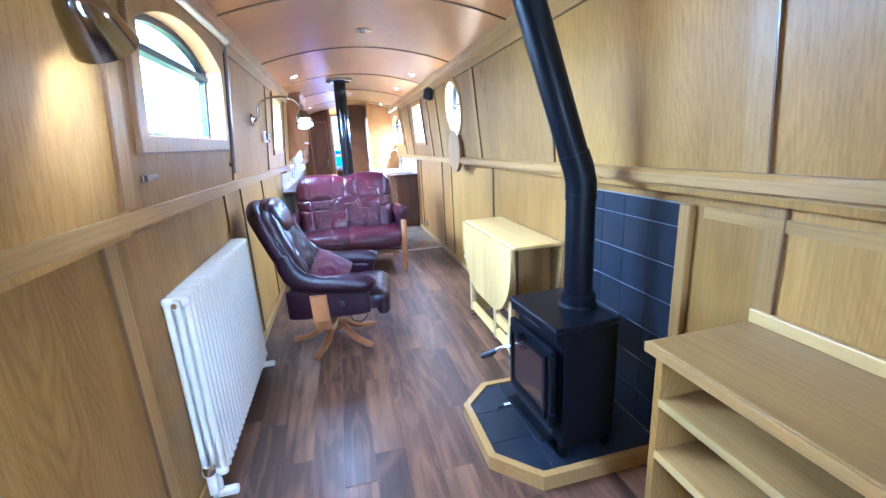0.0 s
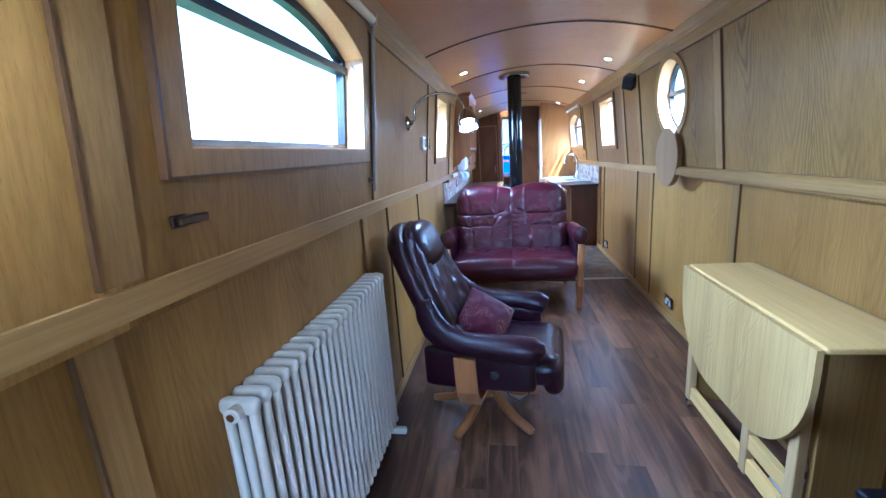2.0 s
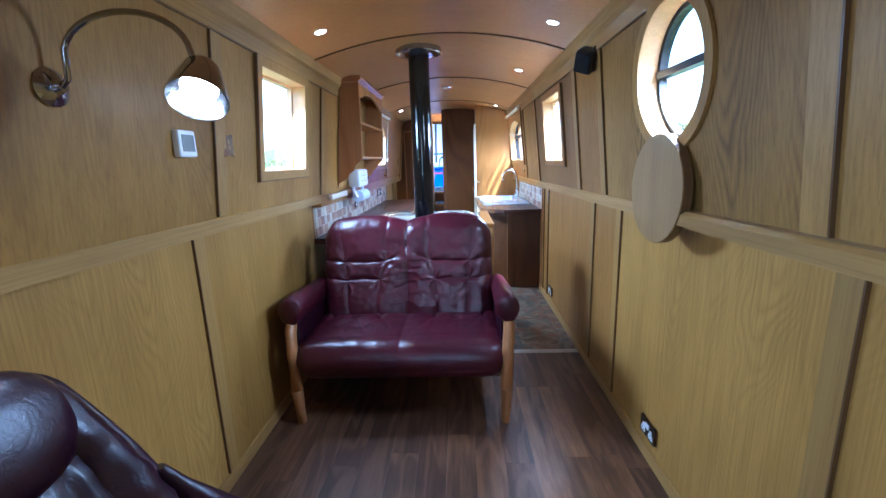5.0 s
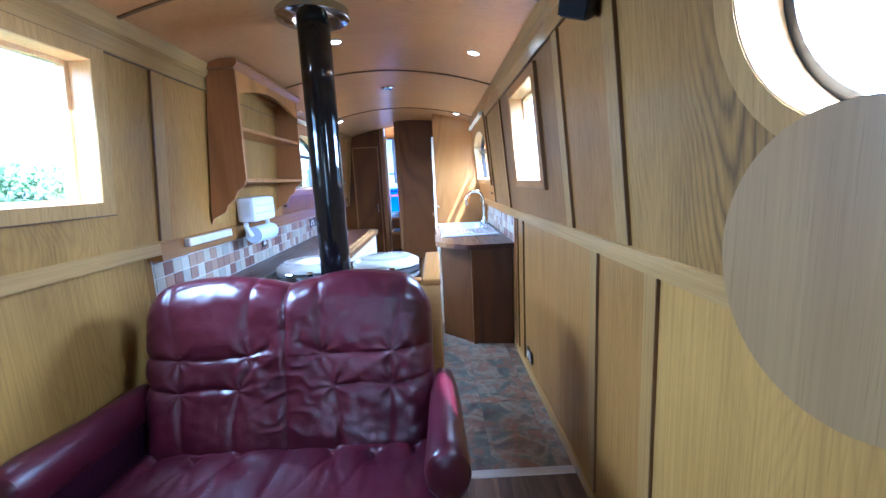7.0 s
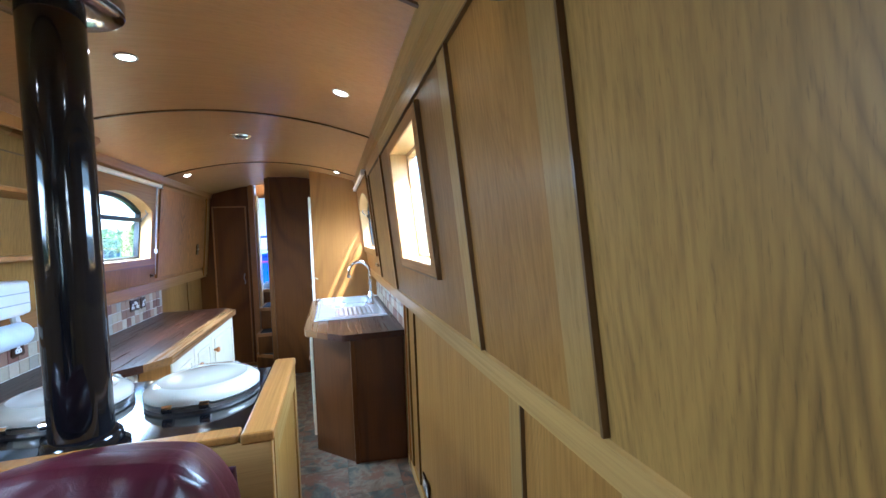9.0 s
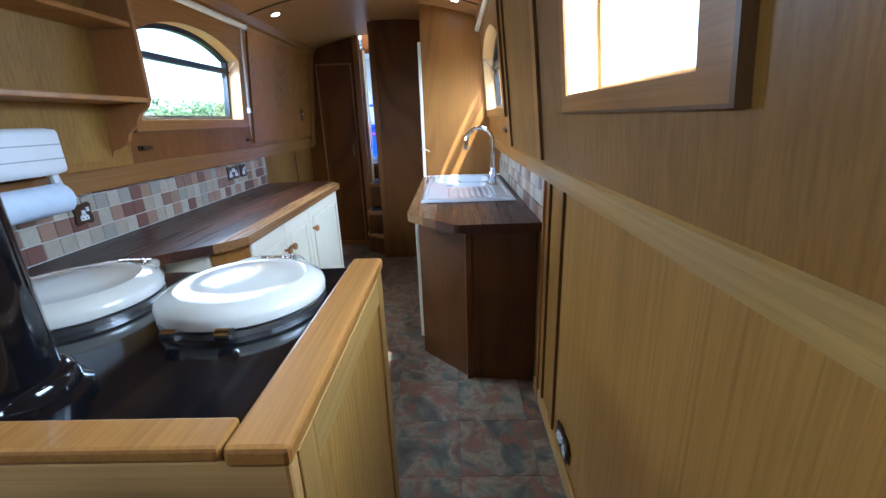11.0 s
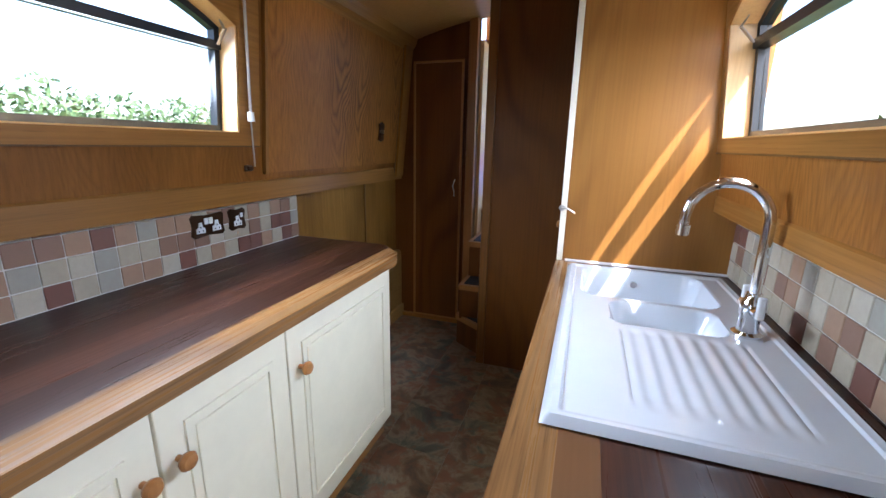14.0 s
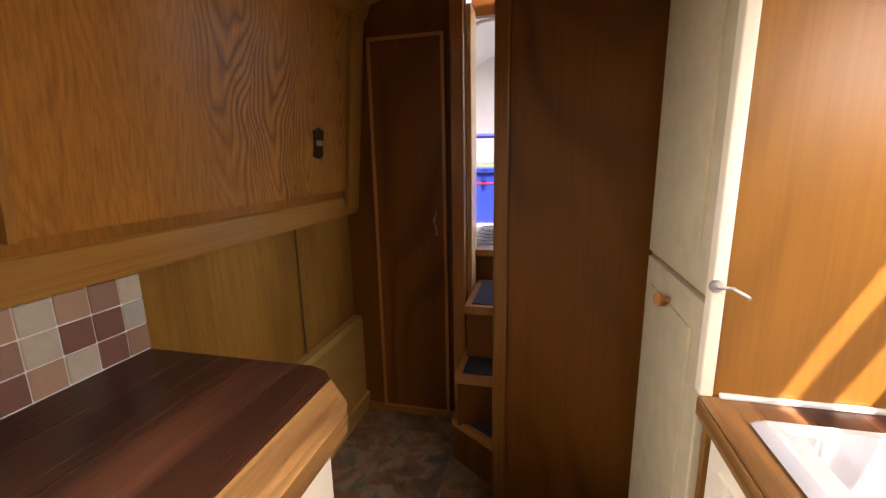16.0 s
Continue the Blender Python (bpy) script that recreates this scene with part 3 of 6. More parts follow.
for y0, y1 in ((0.0, 4.13),):
    bm = B()
    ends = [[bm.verts.new((x, y, gun_hi(y) + z)) for x, z in ((0.800, -0.042), (0.8455, -0.042), (0.8455, 0.006), (0.812, 0.006), (0.800, -0.006))] for y in (y0, y1)]
    for k in range(5):
        bm.faces.new((ends[0][k], ends[0][(k + 1) % 5], ends[1][(k + 1) % 5], ends[1][k]))
    bm.faces.new(ends[0])
    bm.faces.new(ends[1])
    part("ledge", bm, OAK_H, wall_right, "projecting oak ledge")


# ---- windows ----
def window(name, side, outline, inner, board, bars, label, deep=0.085, frame_mat=None):
    """A window: trim board on the cabin side, pale lining, black frame, bars and glass."""
    sh = skin(side)
    win = thing(name, ring(B(), outline, inner, deep - 0.02, deep + 0.012, sh), frame_mat or ALU, label, "window", kind="structure")
    if board:
        y0, z0, y1, z1 = board
        bm = B()
        if name == "window_3":
            ring(bm, circle(PORT_Y, PORT_Z, PORT_R + 0.042), outline, -0.012, -0.0005, sh)
        else:
            holed(bm, y0, y1, z0, z1, outline, -0.014, -0.0005, sh)
            part("bead", prism(B(), rect(y0 - 0.008, z0 - 0.005, y0, z1), -0.017, -0.0005, shape=sh), BEAD, win)
            part("bead", prism(B(), rect(y0, z0 - 0.005, y1, z0), -0.016, -0.0005, shape=sh), BEAD, win)
        part("window_trim", bm, OAK_V if y0 < 5 else OAK_H_WARM, win)
    pts = [(y + (sum(p[0] for p in outline) / len(outline) - y) * 0.012, z + (sum(p[1] for p in outline) / len(outline) - z) * 0.012) for y, z in outline]
    part("window_lining", ring(B(), outline, pts, -0.010, deep - 0.021, sh), OAK_PALE, win, "pale oak window reveal")
    for y0, z0, y1, z1 in bars:
        part("glazing_bar", prism(B(), rect(y0, z0, y1, z1), deep - 0.03, deep + 0.012, shape=sh), ALU, win)
    pane = part("pane", prism(B(), inner, deep - 0.002, deep + 0.002, shape=sh), GLASS, win)
    pane.visible_shadow = False
    return win


window("window_1", -1, L1, arch(1.95, 1.42, 2.935, 1.765, 1.865, inset=0.026), (1.888, 1.372, 2.985, 1.94), [(1.95, 1.712, 2.935, 1.738)], "arched window with a black frame and an open hopper")
window("window_2", -1, L2, rect(4.803, 1.375, 5.322, 1.822), (4.738, 1.312, 5.395, 1.884), [], "square window with an oak trim", frame_mat=OAK_PALE)
window("window_3", 1, PORT, circle(PORT_Y, PORT_Z, PORT_R - 0.02), (0, 0, 0, 0), [(PORT_Y - 0.21, 1.66, PORT_Y + 0.21, 1.685)], "round porthole with a black frame and bar")
window("window_4", 1, R2, rect(5.783, 1.372, 6.294, 1.802), (5.698, 1.318, 6.352, 1.862), [], "square window with an oak trim", frame_mat=OAK_PALE)
window("window_5", -1, L3, arch(7.20, 1.352, 8.165, 1.715, 1.825, inset=0.026), (7.155, 1.305, 8.27, 1.93), [(7.2, 1.640, 8.165, 1.668)], "arched galley window with a black frame")
window("window_6", 1, R3, arch(7.57, 1.358, 8.585, 1.715, 1.825, inset=0.026), (7.50, 1.315, 8.635, 1.93), [(7.57, 1.640, 8.585, 1.668)], "arched galley window with a black frame")

# ---- ceiling ----
bm = B()
N = 26
xs = [-0.93 + 1.83 * k / N for k in range(N + 1)]
sect = [(x, roof_z(x)) for x in xs] + [(x, roof_z(x) + 0.10) for x in xs[::-1]]
prism(bm, sect, Y0, Y1 + 0.02, "y")
ceiling = thing("ceiling", bm, CEIL, "curved cabin ceiling lined with varnished oak-faced ply", "ceiling", kind="structure", smooth=True)
for k, y in enumerate((0.15, 1.48, 2.86, 4.135, 5.455, 6.815, 8.30)):
    bm = B()
    xs2 = [-0.80 + 1.575 * i / N for i in range(N + 1)]
    prism(bm, [(x, roof_z(x) + 0.004) for x in xs2] + [(x, roof_z(x) - 0.007) for x in xs2[::-1]], y - 0.007, y + 0.007, "y")
    thing("trim", bm, BEAD, "dark curved batten across the ceiling", "batten", group="ceiling battens", kind="structure")

# ---- floor, ends ----
floor = thing("floor", box(B(), (-1.0, Y0, -0.12), (1.0, Y1 + 0.2, -0.012)), BEAD, "walnut plank saloon floor", "floor", kind="structure")
galley_floor = thing("floor_galley", box(B(), (-1.0, 5.57, -0.016), (1.0, Y1 + 0.2, -0.006)), paint("floor_joint", (0.03, 0.028, 0.026), 0.7), "slate-patterned galley floor", "floor", kind="structure")
thing("trim_threshold", prism(B(), [(5.545, -0.002), (5.60, -0.002), (5.595, 0.005), (5.572, 0.007), (5.55, 0.005)], 0.36, 0.92, "x"), STEEL, "thin metal strip between the two floors", "threshold strip", kind="structure")
# the bow bulkhead behind the walk's start; its glazed door is unseen, assumed
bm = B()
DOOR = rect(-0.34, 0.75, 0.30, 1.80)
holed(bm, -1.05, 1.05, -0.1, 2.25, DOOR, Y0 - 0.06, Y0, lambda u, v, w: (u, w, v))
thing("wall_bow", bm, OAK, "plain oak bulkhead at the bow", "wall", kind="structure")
door = thing("door_1", ring(B(), DOOR, rect(-0.30, 0.79, 0.26, 1.76), Y0 - 0.05, Y0 - 0.01, lambda u, v, w: (u, w, v)), OAK_V, "assumed glazed oak bow door, out of view", "door", kind="structure")
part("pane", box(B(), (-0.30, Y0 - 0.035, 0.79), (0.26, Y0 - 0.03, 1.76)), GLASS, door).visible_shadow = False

# ---- galley end: partition, cupboard, bulkheads, steps, stern ----
PAN_Y = 8.62
thing("wall_partition", box(B(), (0.335, PAN_Y, 0.0), (0.94, PAN_Y + 0.02, 2.12)), HONEY, "orange oak partition at the end of the sink worktop", "partition", kind="structure")
thing("trim_partition", box(B(), (0.312, PAN_Y - 0.006, 0.865), (0.335, PAN_Y + 0.024, 1.855), 0.003), CREAM, "cream-painted edge strip of the partition", "trim", kind="structure")
cup = empty("tall_cupboard", "tall cream cupboard with a round knob beside the partition", "cupboard", (0.325, 8.9, 0))
part("body", box(B(), (0.02, -0.25, 0.0), (0.60, 0.275, 2.10)), OAK, cup)
for z0, z1, kz in ((0.09, 1.03, 0.97), (1.045, 1.86, None)):
    d = part("door", box(B(), (-0.002, -0.245, z0), (0.018, 0.225, z1), 0.004), SHADED_CREAM, cup, "cream-painted panelled door")
    part("raised_panel", prism(B(), [(-0.18, z0 + 0.07), (0.16, z0 + 0.07), (0.16, z1 - 0.07), (-0.18, z1 - 0.07)], -0.009, -0.003, "x"), SHADED_CREAM, d)
    if kz:
        part("knob", lathe(B(), [(0.006, 0), (0.007, 0.012), (0.017, 0.02), (0.019, 0.028), (0.012, 0.036), (0.003, 0.037)], n=16, m=pose(-0.003, -0.02, kz, 0, -90, 0)), TEAK, d, "turned wooden knob", True)
hook = empty("cabin_hook", "small steel cabin hook screwed on the partition edge", "hook", (0.316, PAN_Y - 0.012, 1.085))
part("plate", cyl(B(), (0, 0.004, 0), (0, 0.0, 0), 0.012, n=14), STEEL, hook)
part("arm", tube(B(), [(0, -0.004, 0), (0.02, -0.016, 0.002), (0.045, -0.014, -0.012), (0.052, -0.006, -0.018)], 0.0035, 8), STEEL, hook)

BULK_Y = 9.18
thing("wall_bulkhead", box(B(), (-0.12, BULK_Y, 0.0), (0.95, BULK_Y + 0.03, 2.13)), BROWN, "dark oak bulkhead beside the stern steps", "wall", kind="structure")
thing("trim_bulkhead", box(B(), (-0.150, BULK_Y - 0.012, 0.0), (-0.10, BULK_Y + 0.045, 2.12), 0.008), wood("bulkhead_post", (0.10, 0.036, 0.006), (0.19, 0.076, 0.014), "z"), "rounded oak edge post of the bulkhead", "trim", kind="structure")

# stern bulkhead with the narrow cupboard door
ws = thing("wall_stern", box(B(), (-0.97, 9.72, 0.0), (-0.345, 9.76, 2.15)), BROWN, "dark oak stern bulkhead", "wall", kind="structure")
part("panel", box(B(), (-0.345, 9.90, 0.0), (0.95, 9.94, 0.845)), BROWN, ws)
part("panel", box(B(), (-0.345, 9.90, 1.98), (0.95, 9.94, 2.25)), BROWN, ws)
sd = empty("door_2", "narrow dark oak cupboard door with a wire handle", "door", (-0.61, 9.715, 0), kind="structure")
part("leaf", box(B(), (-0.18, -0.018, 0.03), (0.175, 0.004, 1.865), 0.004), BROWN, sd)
part("beading", ring(B(), rect(-0.183, 0.025, 0.178, 1.87), rect(-0.168, 0.04, 0.163, 1.855), -0.024, -0.012, lambda u, v, w: (u, w, v)), TEAK, sd)
part("handle", tube(B(), [(0.13, -0.018, 1.085), (0.132, -0.035, 1.08), (0.122, -0.042, 1.04), (0.134, -0.042, 1.0), (0.13, -0.035, 0.975), (0.13, -0.018, 0.97)], 0.004, 8), STEEL, sd, "bent steel wire handle", True)
part("foot_rail", box(B(), (-0.35, -0.03, 0.0), (0.26, 0.0, 0.03), 0.004), OAK_H_WARM, sd)

thing("trim_jamb", box(B(), (-0.405, 9.69, 0.0), (-0.345, 9.78, 2.14), 0.006), TEAK, "oak door jamb at the stern steps", "jamb", kind="structure")
thing("trim_jamb_inner", box(B(), (-0.349, 9.78, 0.0), (-0.325, 9.93, 2.0), 0.004), OAK_PALE, "pale oak lining of the stern doorway", "jamb", kind="structure")
thing("trim_sill", box(B(), (-0.36, 9.885, 0.83), (0.6, 9.96, 0.866), 0.006), OAK_H_WARM, "oak sill of the stern doorway", "sill", kind="structure")
steps = empty("cabin_steps", "oak stern steps with dark carpeted treads", "steps", (0, 0, 0))
for z, poly in ((0.205, [(-0.355, 9.40), (-0.10, 9.12 + 0.1), (0.55, 9.22), (0.55, 9.60), (-0.34, 9.60)]), (0.435, [(-0.33, 9.355), (0.55, 9.355), (0.55, 9.72), (-0.33, 9.72)]), (0.70, [(-0.31, 9.48), (0.55, 9.48), (0.55, 9.90), (-0.31, 9.90)])):
    tr = part("step", prism(B(), poly, z - 0.035, z, "z"), TEAK, steps)
    cx = sum(p[0] for p in poly) / len(poly)
    cy = sum(p[1] for p in poly) / len(poly)
    part("tread", prism(B(), [(cx + (x - cx) * 0.93, cy + (y - cy) * 0.86) for x, y in poly], z, z + 0.006, "z"), TREAD, tr, "dark grey carpet tread")
    part("riser", prism(B(), [(cx + (x - cx) * 0.98, cy + (y - cy) * 0.94) for x, y in poly], 0.0 if z < 0.3 else z - 0.24, z - 0.035, "z"), BROWN, steps)

# stern deck under its canopy
thing("deck", box(B(), (-1.0, 9.96, 0.70), (1.0, 12.0, 0.80)), paint("grey_deck", (0.30, 0.30, 0.29), 0.8, vary=0.4, bump=0.5, scale=25), "grey stern deck", "deck", kind="structure")
bul = empty("stern_bulwark", "blue painted steel stern bulwark with a red line", "bulwark", (0, 11.3, 0.80))
part("plate", box(B(), (-0.9, -0.02, 0.0), (0.9, 0.02, 0.42), 0.006), BLUE, bul)
part("capping", box(B(), (-0.92, -0.05, 0.42), (0.92, 0.05, 0.47), 0.012), BLUE, bul)
part("stripe", box(B(), (-0.9, -0.026, 0.33), (0.9, -0.021, 0.345)), RED, bul)
part("rail", tube(B(), [(-0.85, 0.0, 0.42), (-0.85, 0.0, 0.72), (0.85, 0.0, 0.72), (0.85, 0.0, 0.42)], 0.018, 10), BLUE, bul, "blue tubular hand rail")
part("tiller", tube(B(), [(-0.3, -0.02, 0.45), (-0.28, -0.08, 0.62), (-0.16, -0.3, 0.7)], 0.014, 8), BLACK, bul)
can = empty("stern_canopy", "white canvas pram canopy with a black webbing strap", "canopy", (0, 10.9, 0.8))
bm = B()
prof = [(-1.0, 0.5), (-0.98, 1.0), (-0.86, 1.3), (-0.5, 1.48), (0, 1.54), (0.5, 1.48), (0.86, 1.3), (0.98, 1.0), (1.0, 0.5)]
prism(bm, prof + [(x * 1.008, z + 0.006) for x, z in prof[::-1]], -0.1, 1.1, "y")
part("hood", bm, CANVAS, can, smooth=True)
part("rear_curtain", prism(B(), prof, 1.085, 1.095, "y"), CANVAS, can)
part("strap", tube(B(), [(-0.28, -0.1, 1.47), (-0.33, 0.1, 1.38), (-0.34, 0.15, 1.1), (-0.345, 0.16, 0.55)], 0.022, 8, 0.25, (0, 1, 0)), BLACK, can, "black webbing strap")
part("hoop", tube(B(), [(-0.95, 0, 0.1), (-0.95, 0, 1.0), (-0.8, 0, 1.3), (-0.45, 0, 1.46), (0, 0, 1.51), (0.45, 0, 1.46), (0.8, 0, 1.3), (0.95, 0, 1.0)], 0.012, 8), STEEL, can)
thing("mooring_rope", tube(B(), [(-0.32 + 0.12 * math.cos(k * 0.7) + 0.002 * k, 10.35 + 0.10 * math.sin(k * 0.7), 0.815 + 0.0022 * k) for k in range(46)], 0.013, 7), ROPE, "coiled grey mooring rope lying on the stern deck", "rope", smooth=True)


# ---- galley, left run ----
def cream_door(parent, origin, turn, w, h, knob=None, name="door"):
    """A cream cupboard door in its own frame: x along its width, -y to the front, z up."""
    d = part(name, box(B(), (0, -0.02, 0), (w, 0.0, h), 0.004), CREAM, parent, "cream-painted panelled door")
    d.matrix_local = pose(*origin, 0, 0, turn)
    fr = ring(B(), rect(0.058, 0.065, w - 0.058, h - 0.065), rect(0.075, 0.085, w - 0.075, h - 0.085), -0.026, -0.019, lambda u, v, z: (u, z, v))
    part("moulding", fr, CREAM, d)
    part("raised_panel", box(B(), (0.082, -0.025, 0.092), (w - 0.082, -0.018, h - 0.092), 0.004), CREAM, d)
    if knob:
        part("knob", lathe(B(), [(0.007, 0), (0.008, 0.014), (0.018, 0.022), (0.021, 0.030), (0.016, 0.038), (0.004, 0.041)], n=18, m=pose(knob[0], -0.02, knob[1], 90, 0, 0)), TEAK, d, "turned wooden knob", True)
    return d


TOPZ = 0.865
WT_L = [(-0.95, 5.62), (-0.64, 5.62), (-0.64, 6.56), (-0.60, 6.66), (-0.40, 6.83), (-0.33, 6.93), (-0.33, 8.42), (-0.345, 8.455), (-0.45, 8.56), (-0.49, 8.575), (-0.95, 8.575)]
wl = empty("worktop_left", "dark walnut stave worktop with a lighter front stave", "worktop")
def clip_strip(poly, x0, x1):
    """The part of an outline between two x values (outline convex enough for a plain clip)."""
    def cut(pts, keep, at):
        out = []
        for (ax, ay), (bx, by) in zip(pts, pts[1:] + pts[:1]):
            ka, kb = keep(ax), keep(bx)
            if ka:
                out.append((ax, ay))
            if ka != kb:
                f = (at - ax) / (bx - ax)
                out.append((at, ay + f * (by - ay)))
        return out
    poly = cut(poly, lambda x: x >= x0, x0)
    return cut(poly, lambda x: x <= x1, x1) if poly else poly
def staves(parent, poly, lines, mats, hole=None):
    """Staves along y; hole is (x0, x1, y0, y1) left open for a sink."""
    for x0, x1, mt in zip(lines, lines[1:], mats):
        p = clip_strip(poly, x0, x1)
        cuts = [p]
        if hole and x0 >= hole[0] - 1e-6 and x1 <= hole[1] + 1e-6:
            flip = [(y, x) for x, y in p]
            cuts = [[(x, y) for y, x in clip_strip(flip, -99, hole[2])], [(x, y) for y, x in clip_strip(flip, hole[3], 99)]]
        for q in cuts:
            if len(q) > 2:
                part("stave", prism(B(), q, TOPZ - 0.04, TOPZ, "z"), mt, parent)
staves(wl, [p for p in WT_L], [-0.96, -0.80, -0.64, -0.53, -0.42, -0.32], [WALNUT, WALNUT, WALNUT, WALNUT, EDGE])
base_l = empty("base_cabinet", "cream base cabinet with three panelled doors and an oak end", "cabinet", group="galley cabinets")
part("carcass", prism(B(), [(-0.94, 6.86), (-0.46, 6.86), (-0.375, 6.98), (-0.375, 8.40), (-0.94, 8.54)], 0.09, TOPZ - 0.042, "z"), CREAM, base_l)
part("plinth", box(B(), (-0.94, 6.95, 0.0), (-0.395, 8.40, 0.09)), OAK_H_WARM, base_l)
part("filler", prism(B(), [(-0.462, 6.852), (-0.455, 6.845), (-0.357, 6.975), (-0.375, 6.985)], 0.0, TOPZ - 0.042, "z"), OAK_V_WARM, base_l, "oak corner filler panel")
for y0, y1, k in ((6.99, 7.36, 0.335), (7.366, 7.745, 0.035), (7.751, 8.40, 0.045)):
    cream_door(base_l, (-0.375, y0, 0.10), 90, y1 - y0, 0.715, (k, 0.575))
corner = empty("corner_cabinet", "cream corner cabinet beside the range", "cabinet", group="galley cabinets")
part("carcass", box(B(), (-0.94, 6.50, 0.0), (-0.66, 6.855, TOPZ - 0.042)), CREAM, corner)
part("drawer_front", box(B(), (-0.655, 6.835, 0.60), (-0.465, 6.855, 0.81), 0.004), CREAM, corner)
part("door", box(B(), (-0.655, 6.835, 0.09), (-0.465, 6.855, 0.59), 0.004), CREAM, corner)
vent = empty("plinth_vent", "small black plinth vent grille", "vent", (-0.392, 7.50, 0.02))
part("frame", box(B(), (0, -0.08, 0), (0.006, 0.08, 0.055), 0.002), BLACK, vent)
for k in range(5):
    part("slat", box(B(), (0.006, -0.07, 0.008 + 0.009 * k), (0.009, 0.07, 0.012 + 0.009 * k)), STEEL, vent)

# wall below the gunwale past the worktop
lw2 = thing("panel_low", prism(B(), [(-0.948, 0.0), (-0.905, 0.0), (-0.905, 0.50), (-0.915, 0.525), (-0.948, 0.53)], 8.58, 9.715, "y"), OAK_H, "low oak boxing along the cabin side", "boxing", kind="structure")
box_t = thing("trim_box", box(B(), (-0.907, 8.6, 0.0), (-0.885, 9.715, 0.09), 0.004), OAK_H, "oak skirting", "skirting", kind="structure")
thing("trim_strip", box(B(), (-0.949, 9.24, 0.53), (-0.942, 9.25, 1.09)), BEAD, "dark joint strip", "trim", kind="structure")
thing("trim_grooves", prism(B(), rect(9.55, 1.11, 9.565, 1.93), -0.010, -0.0005, shape=skin(-1)), BEAD, "dark groove strip", "trim", kind="structure")
thing("trim_end", prism(B(), rect(9.57, 1.10, 9.68, 1.95), -0.022, -0.0005, shape=skin(-1)), OAK_V_WARM, "oak end stile", "trim", kind="structure")
cab = empty("wall_panel_door", "hinged oak panel door with cathedral grain", "panel door")
part("leaf", prism(B(), rect(8.315, 1.195, 9.545, 1.92), -0.014, -0.0005, shape=skin(-1)), OAK_FIGURED, cab)
part("bead", prism(B(), rect(8.298, 1.19, 8.314, 1.93), -0.018, -0.0005, shape=skin(-1)), OAK_V_WARM, cab)
sock = empty("bronze_plate", "bronze switch plate with shaped edges on the panel door", "switch")
part("plate", prism(B(), [(9.27, 1.345), (9.305, 1.335), (9.34, 1.345), (9.333, 1.375), (9.34, 1.44), (9.305, 1.452), (9.27, 1.44), (9.277, 1.375)], -0.021, -0.0145, shape=skin(-1)), BRONZE, sock)
for k in range(3):
    part("switch", prism(B(), rect(9.285 + 0.016 * k, 1.385, 9.293 + 0.016 * k, 1.405), -0.027, -0.0211, shape=skin(-1)), STEEL, sock)

# ---- galley, sink run ----
WT_R = [(0.93, 7.015), (0.565, 7.015), (0.545, 7.022), (0.325, 7.26), (0.312, 7.30), (0.312, PAN_Y - 0.002), (0.93, PAN_Y - 0.002)]
wr = empty("worktop_right", "dark walnut stave worktop round the sink", "worktop")
staves(wr, WT_R, [0.31, 0.395, 0.46, 0.56, 0.86, 0.94], [EDGE, wood("mid_stave", (0.09, 0.04, 0.017), (0.18, 0.085, 0.036), "y", rings=5, rough=0.25, coat=0.1, fine=0.25), WALNUT, WALNUT, WALNUT], (0.395, 0.86, 7.54, 8.51))
part("edge", box(B(), (0.309, 7.30, TOPZ - 0.038), (0.3115, PAN_Y - 0.004, TOPZ - 0.003)), EDGE, wr)
base_r = empty("sink_cabinet", "oak-sided sink cabinet with cream doors", "cabinet", group="galley cabinets")
part("end_panel", prism(B(), [(0.62, 7.14), (0.93, 7.10), (0.93, 7.12), (0.62, 7.16)], 0.0, TOPZ - 0.042, "z"), SHADED_BROWN, base_r, "oak end panel, colour darkened for shade")
part("corner_panel", prism(B(), [(0.355, 7.41), (0.60, 7.155), (0.61, 7.17), (0.37, 7.425)], 0.0, TOPZ - 0.042, "z"), SHADED_BROWN, base_r, "oak corner panel, colour darkened for shade")
part("corner_post", box(B(), (0.595, 7.125, 0.0), (0.625, 7.165, TOPZ - 0.042), 0.004), SHADED_BROWN, base_r)
part("carcass", box(B(), (0.36, 7.43, 0.0), (0.40, PAN_Y - 0.004, TOPZ - 0.042)), OAK_V_WARM, base_r)
for y0, y1, k in ((7.41, 7.92, 0.04), (7.926, 8.435, 0.038), (8.441, 8.61, 0.13)):
    cream_door(base_r, (0.358, y1, 0.10), -90, y1 - y0, 0.715, (k, 0.41))
sink = empty("sink", "white ceramic sink with one and a half bowls and ribbed drainer", "sink", (0, 0, TOPZ))
SX0, SX1, SY0, SY1 = 0.362, 0.895, 7.515, 8.535
def in_r(x, y, x0, y0, x1, y1, r):
    dx = max(x0 + r - x, 0, x - (x1 - r))
    dy = max(y0 + r - y, 0, y - (y1 - r))
    return r - math.hypot(dx, dy) if (x0 < x < x1 and y0 < y < y1) else -1
